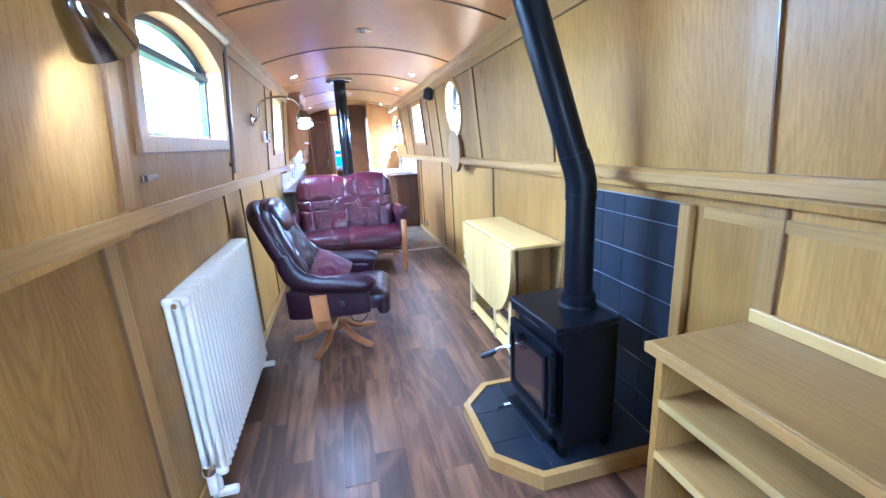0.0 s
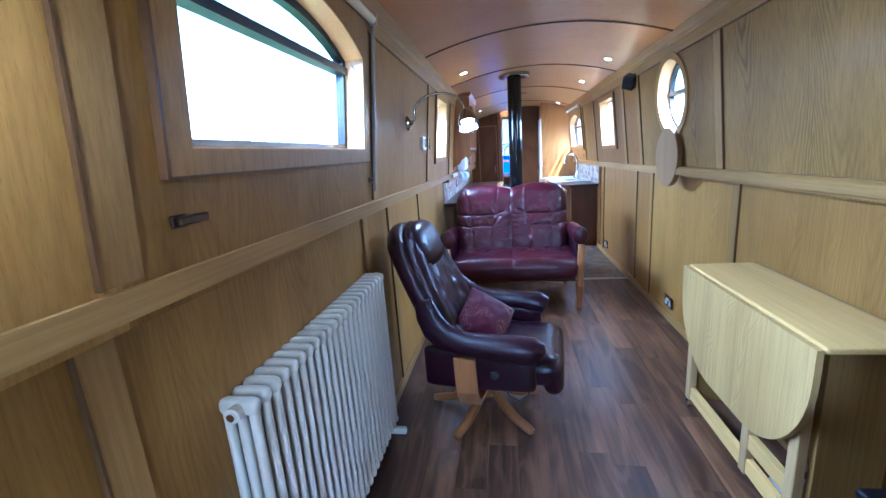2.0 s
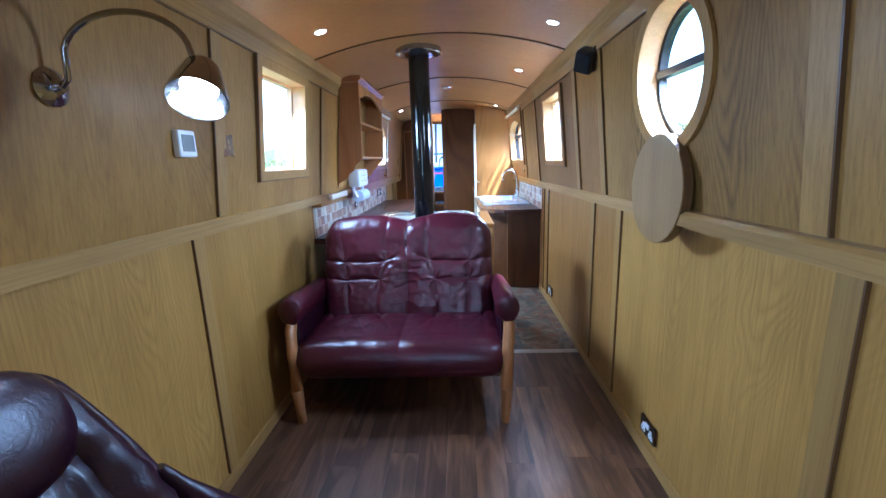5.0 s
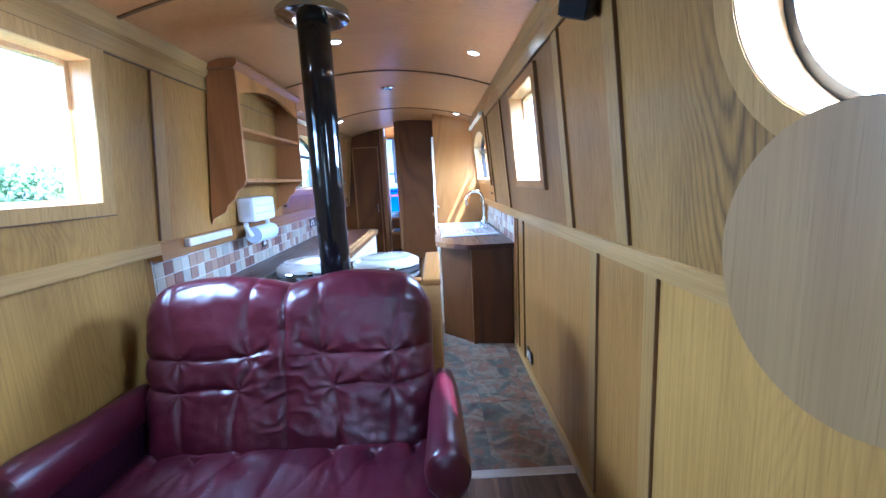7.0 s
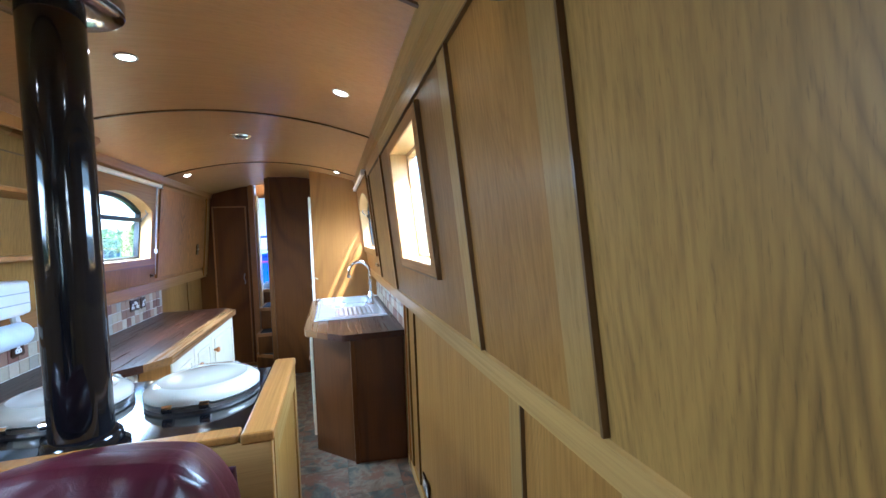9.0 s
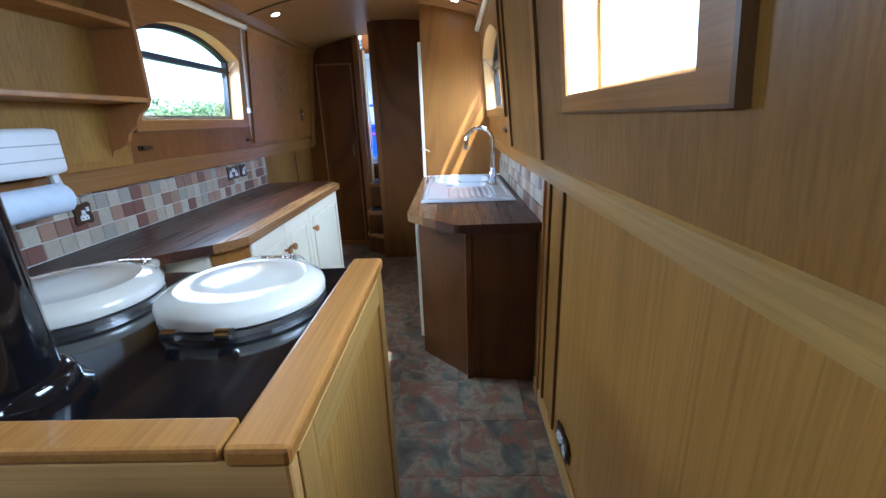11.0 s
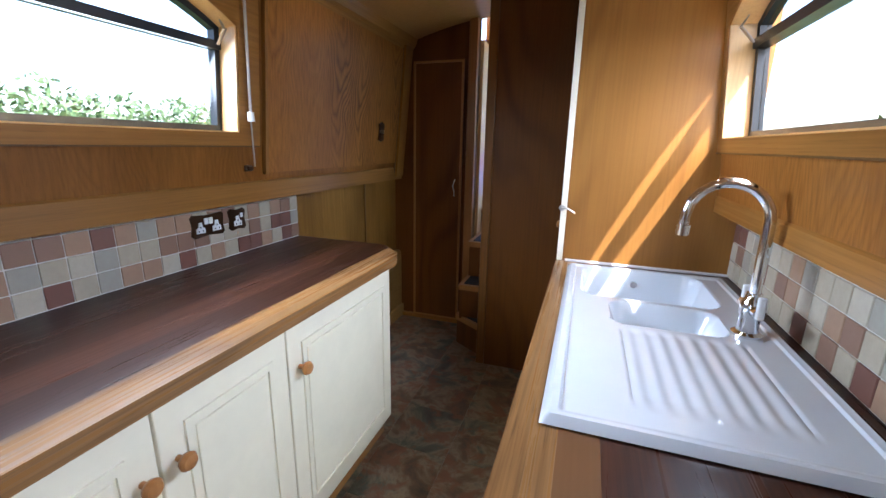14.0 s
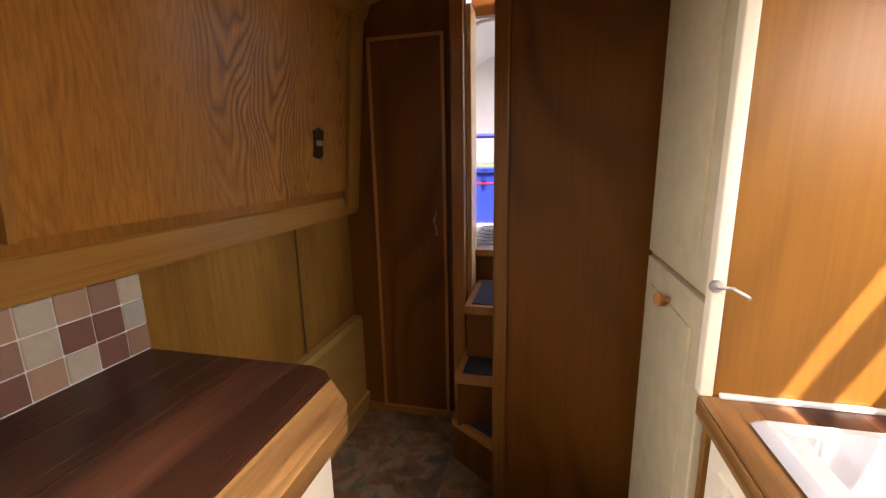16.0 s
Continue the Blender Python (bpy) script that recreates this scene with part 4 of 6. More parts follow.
def sink_h(x, y):
    h = 0.018
    e = min(x - SX0, SX1 - x, y - SY0, SY1 - y)
    if e < 0.018:
        h = 0.004 + 0.016 * math.sin(max(e, 0) / 0.018 * 1.57)
    elif e > 0.032:
        h = 0.013
    b = max(in_r(x, y, 0.415, 8.19, 0.81, 8.505, 0.06), in_r(x, y, 0.495, 7.985, 0.775, 8.165, 0.05))
    depth = 0.15 if y > 8.178 else 0.085
    if b > 0:
        h = 0.013 - depth * min(1.0, b / 0.035)
    elif 7.60 < y < 7.965 and 0.515 < x < 0.795 and e > 0.04:
        end = min(1.0, (y - 7.60) / 0.05, (7.965 - y) / 0.02)
        h = 0.013 - 0.0045 * end * (0.5 + 0.5 * math.cos((x - 0.655) / 0.035 * 6.2832))
    return h
bm = B()
NX, NY = 112, 150
grid = [[bm.verts.new((SX0 + (SX1 - SX0) * i / NX, SY0 + (SY1 - SY0) * j / NY, sink_h(SX0 + (SX1 - SX0) * i / NX, SY0 + (SY1 - SY0) * j / NY))) for j in range(NY + 1)] for i in range(NX + 1)]
for i in range(NX):
    for j in range(NY):
        bm.faces.new((grid[i][j], grid[i + 1][j], grid[i + 1][j + 1], grid[i][j + 1]))
basin = part("basin", bm, CERAMIC, sink, smooth=True)
for p in basin.data.polygons:
    p.use_smooth = True
part("overflow", cyl(B(), (0.60, 8.49, -0.03), (0.60, 8.478, -0.03), 0.012, n=14), CHROME, sink)
part("waste", cyl(B(), (0.61, 8.35, -0.137), (0.61, 8.35, -0.131), 0.035, n=20), CHROME, sink)
part("waste", cyl(B(), (0.64, 8.07, -0.073), (0.64, 8.07, -0.067), 0.02, n=18), CHROME, sink)
tap = empty("mixer_tap", "tall chrome swan-neck mixer tap with crystal levers", "tap", (0.812, 8.03, TOPZ + 0.013))
part("base", lathe(B(), [(0.034, 0), (0.034, 0.006), (0.024, 0.012), (0.022, 0.05), (0.026, 0.055), (0.026, 0.085), (0.018, 0.095), (0.016, 0.11)], n=20), CHROME, tap, smooth=True)
neck = [(0, 0, 0.10), (0, 0, 0.235)] + [(-0.085 + 0.085 * math.cos(a), 0.0 + 0.02 * math.sin(a / 2), 0.235 + 0.085 * math.sin(a)) for a in [0.25 * k for k in range(1, 12)]] + [(-0.172, 0.02, 0.23), (-0.172, 0.02, 0.205)]
neck = [(p[0], p[1], p[2] + 0.05 * min(1.0, max(0.0, (p[2] - 0.11) / 0.08))) for p in neck]
part("spout", tube(B(), neck, 0.0125, 14, up=(0, 1, 0)), CHROME, tap, smooth=True)
part("nozzle", cyl(B(), (-0.172, 0.02, 0.262), (-0.172, 0.02, 0.235), 0.017, 0.015, 16), CHROME, tap, smooth=True)
for s in (-1, 1):
    lv = part("lever", cyl(B(), (0, s * 0.024, 0.07), (0, s * 0.052, 0.07), 0.014, n=14), CHROME, tap, smooth=True)
    part("grip", box(B(), (-0.009, s * 0.052 - 0.006, 0.06), (0.009, s * 0.052 + 0.006, 0.115), 0.004), WHITE, lv, "white lever grip")

# ---- range cooker and its surround ----
rng = empty("range_cooker", "black enamelled range cooker with two cream domed lids", "range cooker", (0, 0, 0))
part("body", box(B(), (-0.63, 5.735, 0.02), (0.235, 6.40, 0.86), 0.01), LID, rng, "cream enamel body")
part("top_plate", box(B(), (-0.64, 5.73, 0.86), (0.24, 6.43, 0.895), 0.012, 3), BLACK_ENAMEL, rng, "glossy black enamel top plate")
part("front_rail", tube(B(), [(-0.60, 6.43, 0.80), (-0.60, 6.475, 0.81), (0.20, 6.475, 0.81), (0.20, 6.43, 0.80)], 0.011, 10), CHROME, rng, "chrome towel rail")
for cx in (0.025, -0.41):
    hot = part("hotplate", cyl(B(), (cx, 6.19, 0.895), (cx, 6.19, 0.908), 0.19, n=36), STEEL, rng, "steel hotplate")
    lid = part("lid", lathe(B(), [(0.185, 0.0), (0.192, 0.006), (0.192, 0.022), (0.186, 0.032), (0.162, 0.045), (0.148, 0.049), (0.144, 0.047), (0.10, 0.056), (0.03, 0.06), (0.001, 0.06)], (cx, 6.19, 0.910), 40), LID, rng, "domed cream enamel lid", True)
    part("handle", tube(tube(tube(B(), [(cx - 0.055, 6.404, 0.930), (cx + 0.055, 6.404, 0.930)], 0.010, 10), [(cx - 0.085, 6.345, 0.932), (cx - 0.066, 6.385, 0.932), (cx - 0.055, 6.412, 0.930)], [0.020, 0.017, 0.012], 10), [(cx + 0.085, 6.345, 0.932), (cx + 0.066, 6.385, 0.932), (cx + 0.055, 6.412, 0.930)], [0.020, 0.017, 0.012], 10), LID, lid)
    coil = [(cx - 0.05 + 0.1 * k / 90, 6.404 + 0.0135 * math.cos(k * 0.75), 0.930 + 0.0135 * math.sin(k * 0.75)) for k in range(91)]
    part("coil", tube(B(), coil, 0.003, 6, up=(1, 0.1, 0.2)), CHROME, lid, "chrome coil grip", True)
    for s in (-0.055, 0.055):
        part("hinge", cyl(B(), (cx + s - 0.015, 5.985, 0.918), (cx + s + 0.015, 5.985, 0.918), 0.013, n=14), CHROME, lid, "chrome hinge barrel")
part("flue", cyl(B(), (-0.17, 5.80, 0.90), (-0.165, 5.785, 2.125), 0.071, 0.071, 30), BLACK_ENAMEL, rng, "glossy black flue pipe", True)
part("flue_base", lathe(B(), [(0.105, 0.0), (0.105, 0.012), (0.092, 0.02), (0.088, 0.045), (0.076, 0.055)], (-0.17, 5.80, 0.895), 30), BLACK_ENAMEL, rng, smooth=True)
part("ceiling_collar", lathe(B(), [(0.076, -0.012), (0.150, -0.010), (0.157, -0.006), (0.158, 0.024)], (-0.165, 5.785, 2.104), 40), LAMP_CHROME, rng, "polished steel ceiling collar", True)
sur = empty("range_surround", "oak surround boards round the range cooker", "surround", (0, 0, 0))
part("back_board", box(B(), (-0.64, 5.665, 0.0), (0.33, 5.715, 0.915), 0.006), OAK_X, sur)
part("side_board", box(B(), (0.255, 5.715, 0.0), (0.325, 6.36, 0.905), 0.004), OAK, sur)
part("capping", box(B(), (0.250, 5.66, 0.905), (0.335, 6.385, 0.937), 0.008), OAK_H_WARM, sur, "honey oak capping board")
part("capping", box(B(), (-0.64, 5.66, 0.915), (0.246, 5.72, 0.938), 0.006), OAK_H_WARM, sur)
for y0, y1 in ((5.69, 5.75), (6.30, 6.36)):
    part("stile", box(B(), (0.325, y0, 0.0), (0.333, y1, 0.905), 0.002), OAK_V, sur)
part("rail", box(B(), (0.325, 5.75, 0.83), (0.333, 6.30, 0.905), 0.002), OAK_H, sur)

# ---- shelf unit, towel box, fittings on the left side ----
sh = empty("wall_shelf", "oak wall shelf unit with an arched top and scrolled brackets", "shelf", (0, 0, 0))
XB, XF = -0.83, -0.665
for y in (6.065, 6.995):
    prof = [(-0.80, 1.985), (XF + 0.01, 1.985), (XF, 1.43), (XF - 0.015, 1.40), (XF - 0.055, 1.37), (XF - 0.075, 1.33), (XF - 0.115, 1.30), (XF - 0.13, 1.265), (-0.865, 1.23), (-0.878, 1.20)]
    part("side", prism(B(), prof, y, y + 0.02, "y"), TEAK, sh)
for z in (1.415, 1.685):
    part("shelf_board", box(B(), (-0.862 + (z - 1.415) * 0.1, 6.085, z), (XF - 0.002, 6.995, z + 0.02), 0.004), HONEY, sh)
crest = [(6.085, 1.985), (6.085, 1.87)] + [(6.085 + 0.91 * k / 14, 1.87 + 0.07 * math.sin(3.1416 * k / 14)) for k in range(1, 14)] + [(6.995, 1.87), (6.995, 1.985)]
part("crest", prism(B(), crest, XF - 0.012, XF + 0.006, "x"), HONEY, sh, "arched front board")
part("moulding", prism(B(), [(-0.80, 1.985), (XF + 0.01, 1.985), (XF + 0.035, 2.01), (XF + 0.03, 2.03), (-0.80, 2.03)], 6.045, 7.035, "y"), TEAK, sh)
part("back_board", prism(B(), rect(6.085, 1.20, 6.995, 1.985), -0.008, -0.0008, shape=skin(-1)), OAK, sh)
tw = empty("towel_dispenser", "white plastic foil and kitchen-roll dispenser with a hanging roll", "dispenser", (-0.875, 6.50, 1.18))
part("case", soft(B(), (0.06, 0, 0.075), (0.11, 0.33, 0.15), 0.02, 8), WHITE, tw, smooth=True)
# thin grey strips painted as the shade lines of grooves
for z in (0.05, 0.095):
    part("groove", box(B(), (0.1155, -0.15, z), (0.118, 0.15, z + 0.004)), paint("grey_shadow_line", (0.45, 0.46, 0.48), 0.5), tw)
for s in (-1, 1):
    part("bracket", tube(B(), [(0.05, s * 0.155, 0.0), (0.055, s * 0.16, -0.04), (0.075, s * 0.15, -0.085)], 0.016, 8), WHITE, tw)
roll = part("paper_roll", cyl(B(), (0.08, -0.135, -0.08), (0.08, 0.135, -0.08), 0.05, n=28), PAPER, tw, "white paper kitchen roll", True)
strip = empty("link_light", "slim pale under-shelf light strip on the gunwale rail", "light", (-0.878, 6.0, 1.14))
part("case", box(B(), (0.0, -0.2, -0.018), (0.03, 0.2, 0.022), 0.006), paint("pale_plastic", (0.62, 0.58, 0.50), 0.4), strip)
part("end_cap", box(B(), (0.0, 0.2, -0.018), (0.03, 0.215, 0.022), 0.004), WHITE, strip)


def socket(name, y, z, side, double, label):
    s = empty(name, label, "socket", (LOW[side] - side * 0.008, y, z), 0 if side < 0 else 180, group="sockets")
    w = 0.073 if double else 0.043
    edge = [(-w, -0.034), (-w + 0.012, -0.044), (0, -0.038), (w - 0.012, -0.044), (w, -0.034), (w - 0.006, 0.0), (w, 0.034), (w - 0.012, 0.044), (0, 0.038), (-w + 0.012, 0.044), (-w, 0.034), (-w + 0.006, 0)]
    part("plate", prism(B(), edge, 0.0, 0.007, "x"), BRONZE, s)
    for cy in ((-0.036, 0.036) if double else (0.0,)):
        face = [(cy - 0.019, -0.026), (cy + 0.019, -0.026), (cy + 0.019, -0.008), (cy + 0.009, -0.004), (cy + 0.007, 0.014), (cy - 0.007, 0.014), (cy - 0.009, -0.004), (cy - 0.019, -0.008)]
        part("insert", prism(B(), face, 0.007, 0.010, "x"), WHITE, s)
        ry = cy * 0.28
        part("rocker", box(B(), (0.007, ry - 0.008, 0.004), (0.013, ry + 0.008, 0.028), 0.002) if double else box(B(), (0.007, cy + 0.014, 0.006), (0.013, cy + 0.026, 0.024), 0.002), WHITE, s)
        for dy, dz in ((0, -0.004), (-0.009, -0.018), (0.009, -0.018)):
            part("pin_hole", box(B(), (0.0101, cy + dy - 0.002, dz - 0.003), (0.0106, cy + dy + 0.002, dz + 0.003)), BLACK, s)
    return s


socket("wall_socket", 8.05, 1.012, -1, True, "bronze double socket on the mosaic splashback")
socket("wall_socket", 8.19, 1.012, -1, False, "bronze shaver socket on the mosaic splashback")
socket("wall_socket", 5.66 + 0.85, 0.155, 1, True, "bronze double socket low on the oak side")
socket("wall_socket", 4.46, 0.155, 1, True, "bronze double socket low on the oak side")
socket("wall_socket", 6.85, 1.0, -1, False, "white socket on the mosaic splashback by the range")


def mosaic(name, side, y0, y1, label):
    """A band of small stone tiles, three rows high, each a piece of its own, on its bed of grout."""
    x = LOW[side]
    bed = thing(name, prism(B(), rect(y0, TOPZ, y1, 1.089), -0.004, -0.0006, shape=low(side)), GROUT, label, "splashback", kind="structure")
    me = None
    n = int((y1 - y0 - 0.004) / 0.0665)
    for r in range(4):
        h = 0.0625 if r < 3 else 0.018
        for k in range(n + 1):
            w = 0.0630 if k < n else (y1 - y0 - 0.004) - n * 0.0665
            if w < 0.012:
                continue
            full = k < n and r < 3
            if not full or me is None:
                m2 = finish("tile", box(B(), (-0.0035, 0, 0), (0.0035, w, h), 0.0015, 1), MOSAIC)
                if full:
                    me = m2
            else:
                m2 = me
            t = new("tile", me if full else m2)
            t.parent = bed
            t.location = (x - side * 0.0055, y0 + 0.004 + 0.0665 * k, TOPZ + 0.004 + 0.066 * r)
    return bed


mosaic("splashback_left", -1, 5.66, 8.575, "stone mosaic splashback in cream, tan and brown")
mosaic("splashback_right", 1, 6.965, PAN_Y, "stone mosaic splashback in cream, tan and brown")
thing("trim_tile_end", box(B(), (0.918, 6.945, 0.0), (0.933, 6.963, 1.09)), TEAK, "oak strip at the end of the splashback", "trim", kind="structure")
thing("trim_seal", box(B(), (0.345, PAN_Y - 0.012, TOPZ), (0.93, PAN_Y - 0.001, TOPZ + 0.010), 0.003), WHITE, "white sealant bead behind the sink", "sealant", kind="structure")


# ---- saloon: stove, hearth, tile panel ----
hearth = empty("hearth", "black slate tiled hearth with an oak edge", "hearth", (0, 0, 0))
HP = [(0.93, 1.62), (0.36, 1.62), (0.195, 1.79), (0.195, 2.16), (0.345, 2.31), (0.93, 2.31)]
HI = [(0.93, 1.65), (0.375, 1.65), (0.228, 1.80), (0.228, 2.148), (0.36, 2.28), (0.93, 2.28)]
part("edge", ring(B(), HP, HI, 0.0, 0.065, lambda u, v, w: (u, v, w)), OAK_H, hearth, "oak hearth edging")
part("bed", prism(B(), HI, 0.0, 0.052, "z"), GREY_GROUT, hearth)
for x0, x1 in ((0.232, 0.425), (0.43, 0.67), (0.675, 0.93)):
    for y0, y1 in ((1.654, 1.86), (1.865, 2.07), (2.075, 2.276)):
        poly = [(x0, y0), (x1, y0), (x1, y1), (x0, y1)]
        if x0 < 0.3 and y0 < 1.7:
            poly = [(0.378, 1.654), (x1, y0), (x1, y1), (x0, y1), (x0, 1.803)]
        if x0 < 0.3 and y1 > 2.2:
            poly = [(x0, y0), (x1, y0), (x1, y1), (0.362, 2.276), (x0, 2.146)]
        part("tile", prism(B(), poly, 0.052, 0.058, "z"), SLATE, hearth)

stove = empty("wood_stove", "black cast-iron wood stove with a glazed door and flue", "stove", (0.60, 1.885, 0.058), 3.5)
part("body", box(B(), (-0.135, -0.19, 0.05), (0.112, 0.19, 0.57), 0.008), IRON, stove)
part("top_plate", box(B(), (-0.18, -0.197, 0.57), (0.118, 0.197, 0.592), 0.010, 3), IRON, stove)
part("front_slope", prism(B(), [(-0.172, 0.57), (-0.168, 0.535), (-0.136, 0.505), (-0.13, 0.57)], -0.185, 0.185, "y"), IRON, stove)
part("slope_strip", box(B(), (-0.176, -0.06, 0.545), (-0.170, 0.06, 0.552), 0.002), BLACK, stove)
for x, y in ((-0.11, -0.16), (-0.11, 0.16), (0.09, -0.16), (0.09, 0.16)):
    part("leg", cyl(B(), (x, y, 0.0), (x, y, 0.052), 0.02, 0.026, 12), IRON, stove)
dr = part("door", box(B(), (-0.185, -0.175, 0.15), (-0.158, 0.175, 0.50), 0.008), IRON, stove, "cast-iron door frame")
part("glass", box(B(), (-0.189, -0.13, 0.205), (-0.1855, 0.13, 0.445), 0.002), paint("sooty_glass", (0.035, 0.018, 0.016), 0.08, coat=0.4, vary=0.5), dr, "sooty brown stove glass")
part("door_lip", ring(B(), rect(-0.15, 0.185, 0.15, 0.465), rect(-0.133, 0.202, 0.133, 0.448), -0.197, -0.186, lambda u, v, w: (w, u, v)), IRON, dr)
for z in (0.20, 0.45):
    part("hinge", cyl(B(), (-0.188, -0.185, z - 0.025), (-0.188, -0.185, z + 0.025), 0.013, n=12), IRON, dr)
part("air_knob", lathe(B(), [(0.008, 0), (0.01, 0.015), (0.022, 0.02), (0.022, 0.03), (0.012, 0.034)], n=16, m=pose(-0.19, 0.03, 0.475, 0, -90, 0)), IRON, dr)
hd = part("handle", tube(B(), [(-0.185, 0.155, 0.36), (-0.22, 0.165, 0.36), (-0.25, 0.19, 0.335)], 0.008, 8), STEEL, dr, "steel door handle with a black grip")
part("grip", tube(B(), [(-0.25, 0.19, 0.335), (-0.27, 0.205, 0.318), (-0.305, 0.235, 0.29)], [0.011, 0.016, 0.013], 10), BLACK, hd)
part("ash_lip", box(B(), (-0.215, -0.16, 0.085), (-0.155, 0.16, 0.10), 0.006), IRON, stove)
part("grille", box(B(), (-0.165, -0.15, 0.10), (-0.156, 0.15, 0.145), 0.003), BLACK, stove)
rid = part("riddle_knob", tube(B(), [(-0.155, 0.13, 0.075), (-0.235, 0.15, 0.065)], 0.007, 8), STEEL, stove)
part("grip", tube(B(), [(-0.235, 0.15, 0.065), (-0.265, 0.158, 0.06)], 0.014, 10), BLACK, rid)
flue = empty("stove_flue", "black steel flue pipe with a cranked upper length", "flue pipe", (0, 0, 0))
part("lower_pipe", cyl(B(), (0.642, 1.872, 0.648), (0.642, 1.872, 1.13), 0.058, n=28), IRON, flue, smooth=True)
part("collar", lathe(B(), [(0.082, 0), (0.082, 0.008), (0.072, 0.018), (0.072, 0.055), (0.060, 0.062)], (0.642, 1.872, 0.648), 28), IRON, flue, smooth=True)
part("elbow", tube(B(), [(0.642, 1.872, 1.12), (0.641, 1.872, 1.17), (0.630, 1.875, 1.22), (0.610, 1.88, 1.28)], [0.060, 0.0605, 0.060, 0.059], 28, up=(0, 1, 0)), IRON, flue, smooth=True)
part("upper_pipe", cyl(B(), (0.612, 1.88, 1.27), (0.345, 1.93, 2.12), 0.0565, n=28), IRON, flue, smooth=True)
part("joint_ring", cyl(B(), (0.642, 1.872, 1.105), (0.642, 1.872, 1.125), 0.062, n=28), IRON, flue, smooth=True)

tp = empty("tile_panel", "black slate tile panel with pale joints behind the stove", "tile panel", (0.925, 0, 0))
part("bed", box(B(), (0.0, 1.655, 0.058), (0.008, 2.385, 1.088)), GREY_GROUT, tp)
rows_z = [1.0865, 0.998] + [0.998 - 0.158 * k for k in range(1, 7)]
for z1, z0 in zip(rows_z, rows_z[1:]):
    for y0, y1 in zip((1.655, 1.8095, 1.9655, 2.1215, 2.2775), (1.8095, 1.9655, 2.1215, 2.2775, 2.385)):
        part("tile", box(B(), (-0.004, y0 + 0.0015, max(z0, 0.06) + 0.0015), (0.001, y1 - 0.0015, z1 - 0.0015), 0.0015, 1), SLATE, tp)
thing("trim_post", box(B(), (0.905, 1.60, 0.0), (0.934, 1.650, 1.09), 0.005), OAK_V, "oak post beside the tile panel", "trim", kind="structure")
thing("trim_post_far", box(B(), (0.912, 2.388, 0.0), (0.934, 2.43, 1.09), 0.005), OAK_V, "oak post beside the tile panel", "trim", kind="structure")
thing("trim_rail_low", prism(B(), rect(0.2, 1.05, 1.56, 1.088), -0.010, -0.0005, shape=low(1)), OAK_H, "oak panel rail under the gunwale", "trim", kind="structure")

bk = empty("bookcase", "low oak bookcase with open shelves", "bookcase", (0, 0, 0))
part("top", box(B(), (0.545, 0.05, 0.725), (0.93, 1.345, 0.756), 0.006), OAK_H, bk, "thick oak top")
part("nosing", box(B(), (0.537, 0.05, 0.722), (0.545, 1.347, 0.754), 0.003), OAK_H, bk)
part("upstand", box(B(), (0.912, 0.05, 0.756), (0.932, 1.345, 0.80), 0.004), BEECH, bk, "pale oak upstand")
part("side", box(B(), (0.56, 1.295, 0.0), (0.93, 1.32, 0.722)), OAK, bk)
part("side", box(B(), (0.56, 0.08, 0.0), (0.93, 0.105, 0.722)), OAK, bk)
part("divider", box(B(), (0.565, 0.78, 0.0), (0.93, 0.80, 0.722)), OAK, bk)
part("back", box(B(), (0.918, 0.105, 0.0), (0.93, 1.295, 0.722)), BROWN, bk)
for z in (0.04, 0.385, 0.565):
    part("shelf", box(B(), (0.562, 0.105, z), (0.918, 1.295, z + 0.02), 0.003), OAK_H, bk)
    part("lipping", box(B(), (0.556, 0.105, z - 0.003), (0.562, 1.295, z + 0.022), 0.002), BEECH, bk)

# ---- drop-leaf table ----
tb = empty("drop_leaf_table", "folded beech gateleg table with rounded drop leaves on castors", "table", (0, 0, 0))
part("tabletop", box(B(), (0.612, 2.47, 0.738), (0.905, 3.39, 0.76), 0.006), BEECH, tb)
def leaf(y0, y1, z0, z1, n=14):
    r = 0.33
    c = [(y0, z1)] + [(y0 + r - r * math.cos(1.5708 * k / n), z0 + r * 1.1 - r * 1.1 * math.sin(1.5708 * k / n)) for k in range(n + 1)]
    d = [(y1 - r + r * math.sin(1.5708 * k / n), z0 + r * 1.1 - r * 1.1 * math.cos(1.5708 * k / n)) for k in range(n + 1)]
    return c + d + [(y1, z1)]
part("leaf", prism(B(), leaf(2.47, 3.39, 0.285, 0.752), 0.588, 0.608, "x"), TABLE_LEAF, tb, "hanging rounded leaf")
part("leaf", prism(B(), leaf(2.47, 3.39, 0.285, 0.752), 0.908, 0.926, "x"), BEECH, tb, "hanging rounded leaf")
part("end_panel", box(B(), (0.66, 2.52, 0.05), (0.86, 2.545, 0.735), 0.003), OAK_V, tb)
part("end_panel", box(B(), (0.66, 3.31, 0.05), (0.86, 3.335, 0.735), 0.003), OAK_V, tb)
for y in (2.53, 2.79, 3.30):
    part("leg", box(B(), (0.614, y, 0.05), (0.648, y + 0.045, 0.735), 0.004), BEECH_V, tb)
for z0 in (0.06, 0.67):
    part("rail", box(B(), (0.618, 2.575, z0), (0.644, 3.30, z0 + 0.065), 0.003), BEECH, tb)
part("rail", box(B(), (0.618, 2.575, 0.17), (0.644, 2.79, 0.235), 0.003), BEECH, tb)
for x in (0.64, 0.87):
    part("bearer", box(B(), (x - 0.012, 2.55, 0.05), (x + 0.012, 3.31, 0.085), 0.003), BEECH, tb)
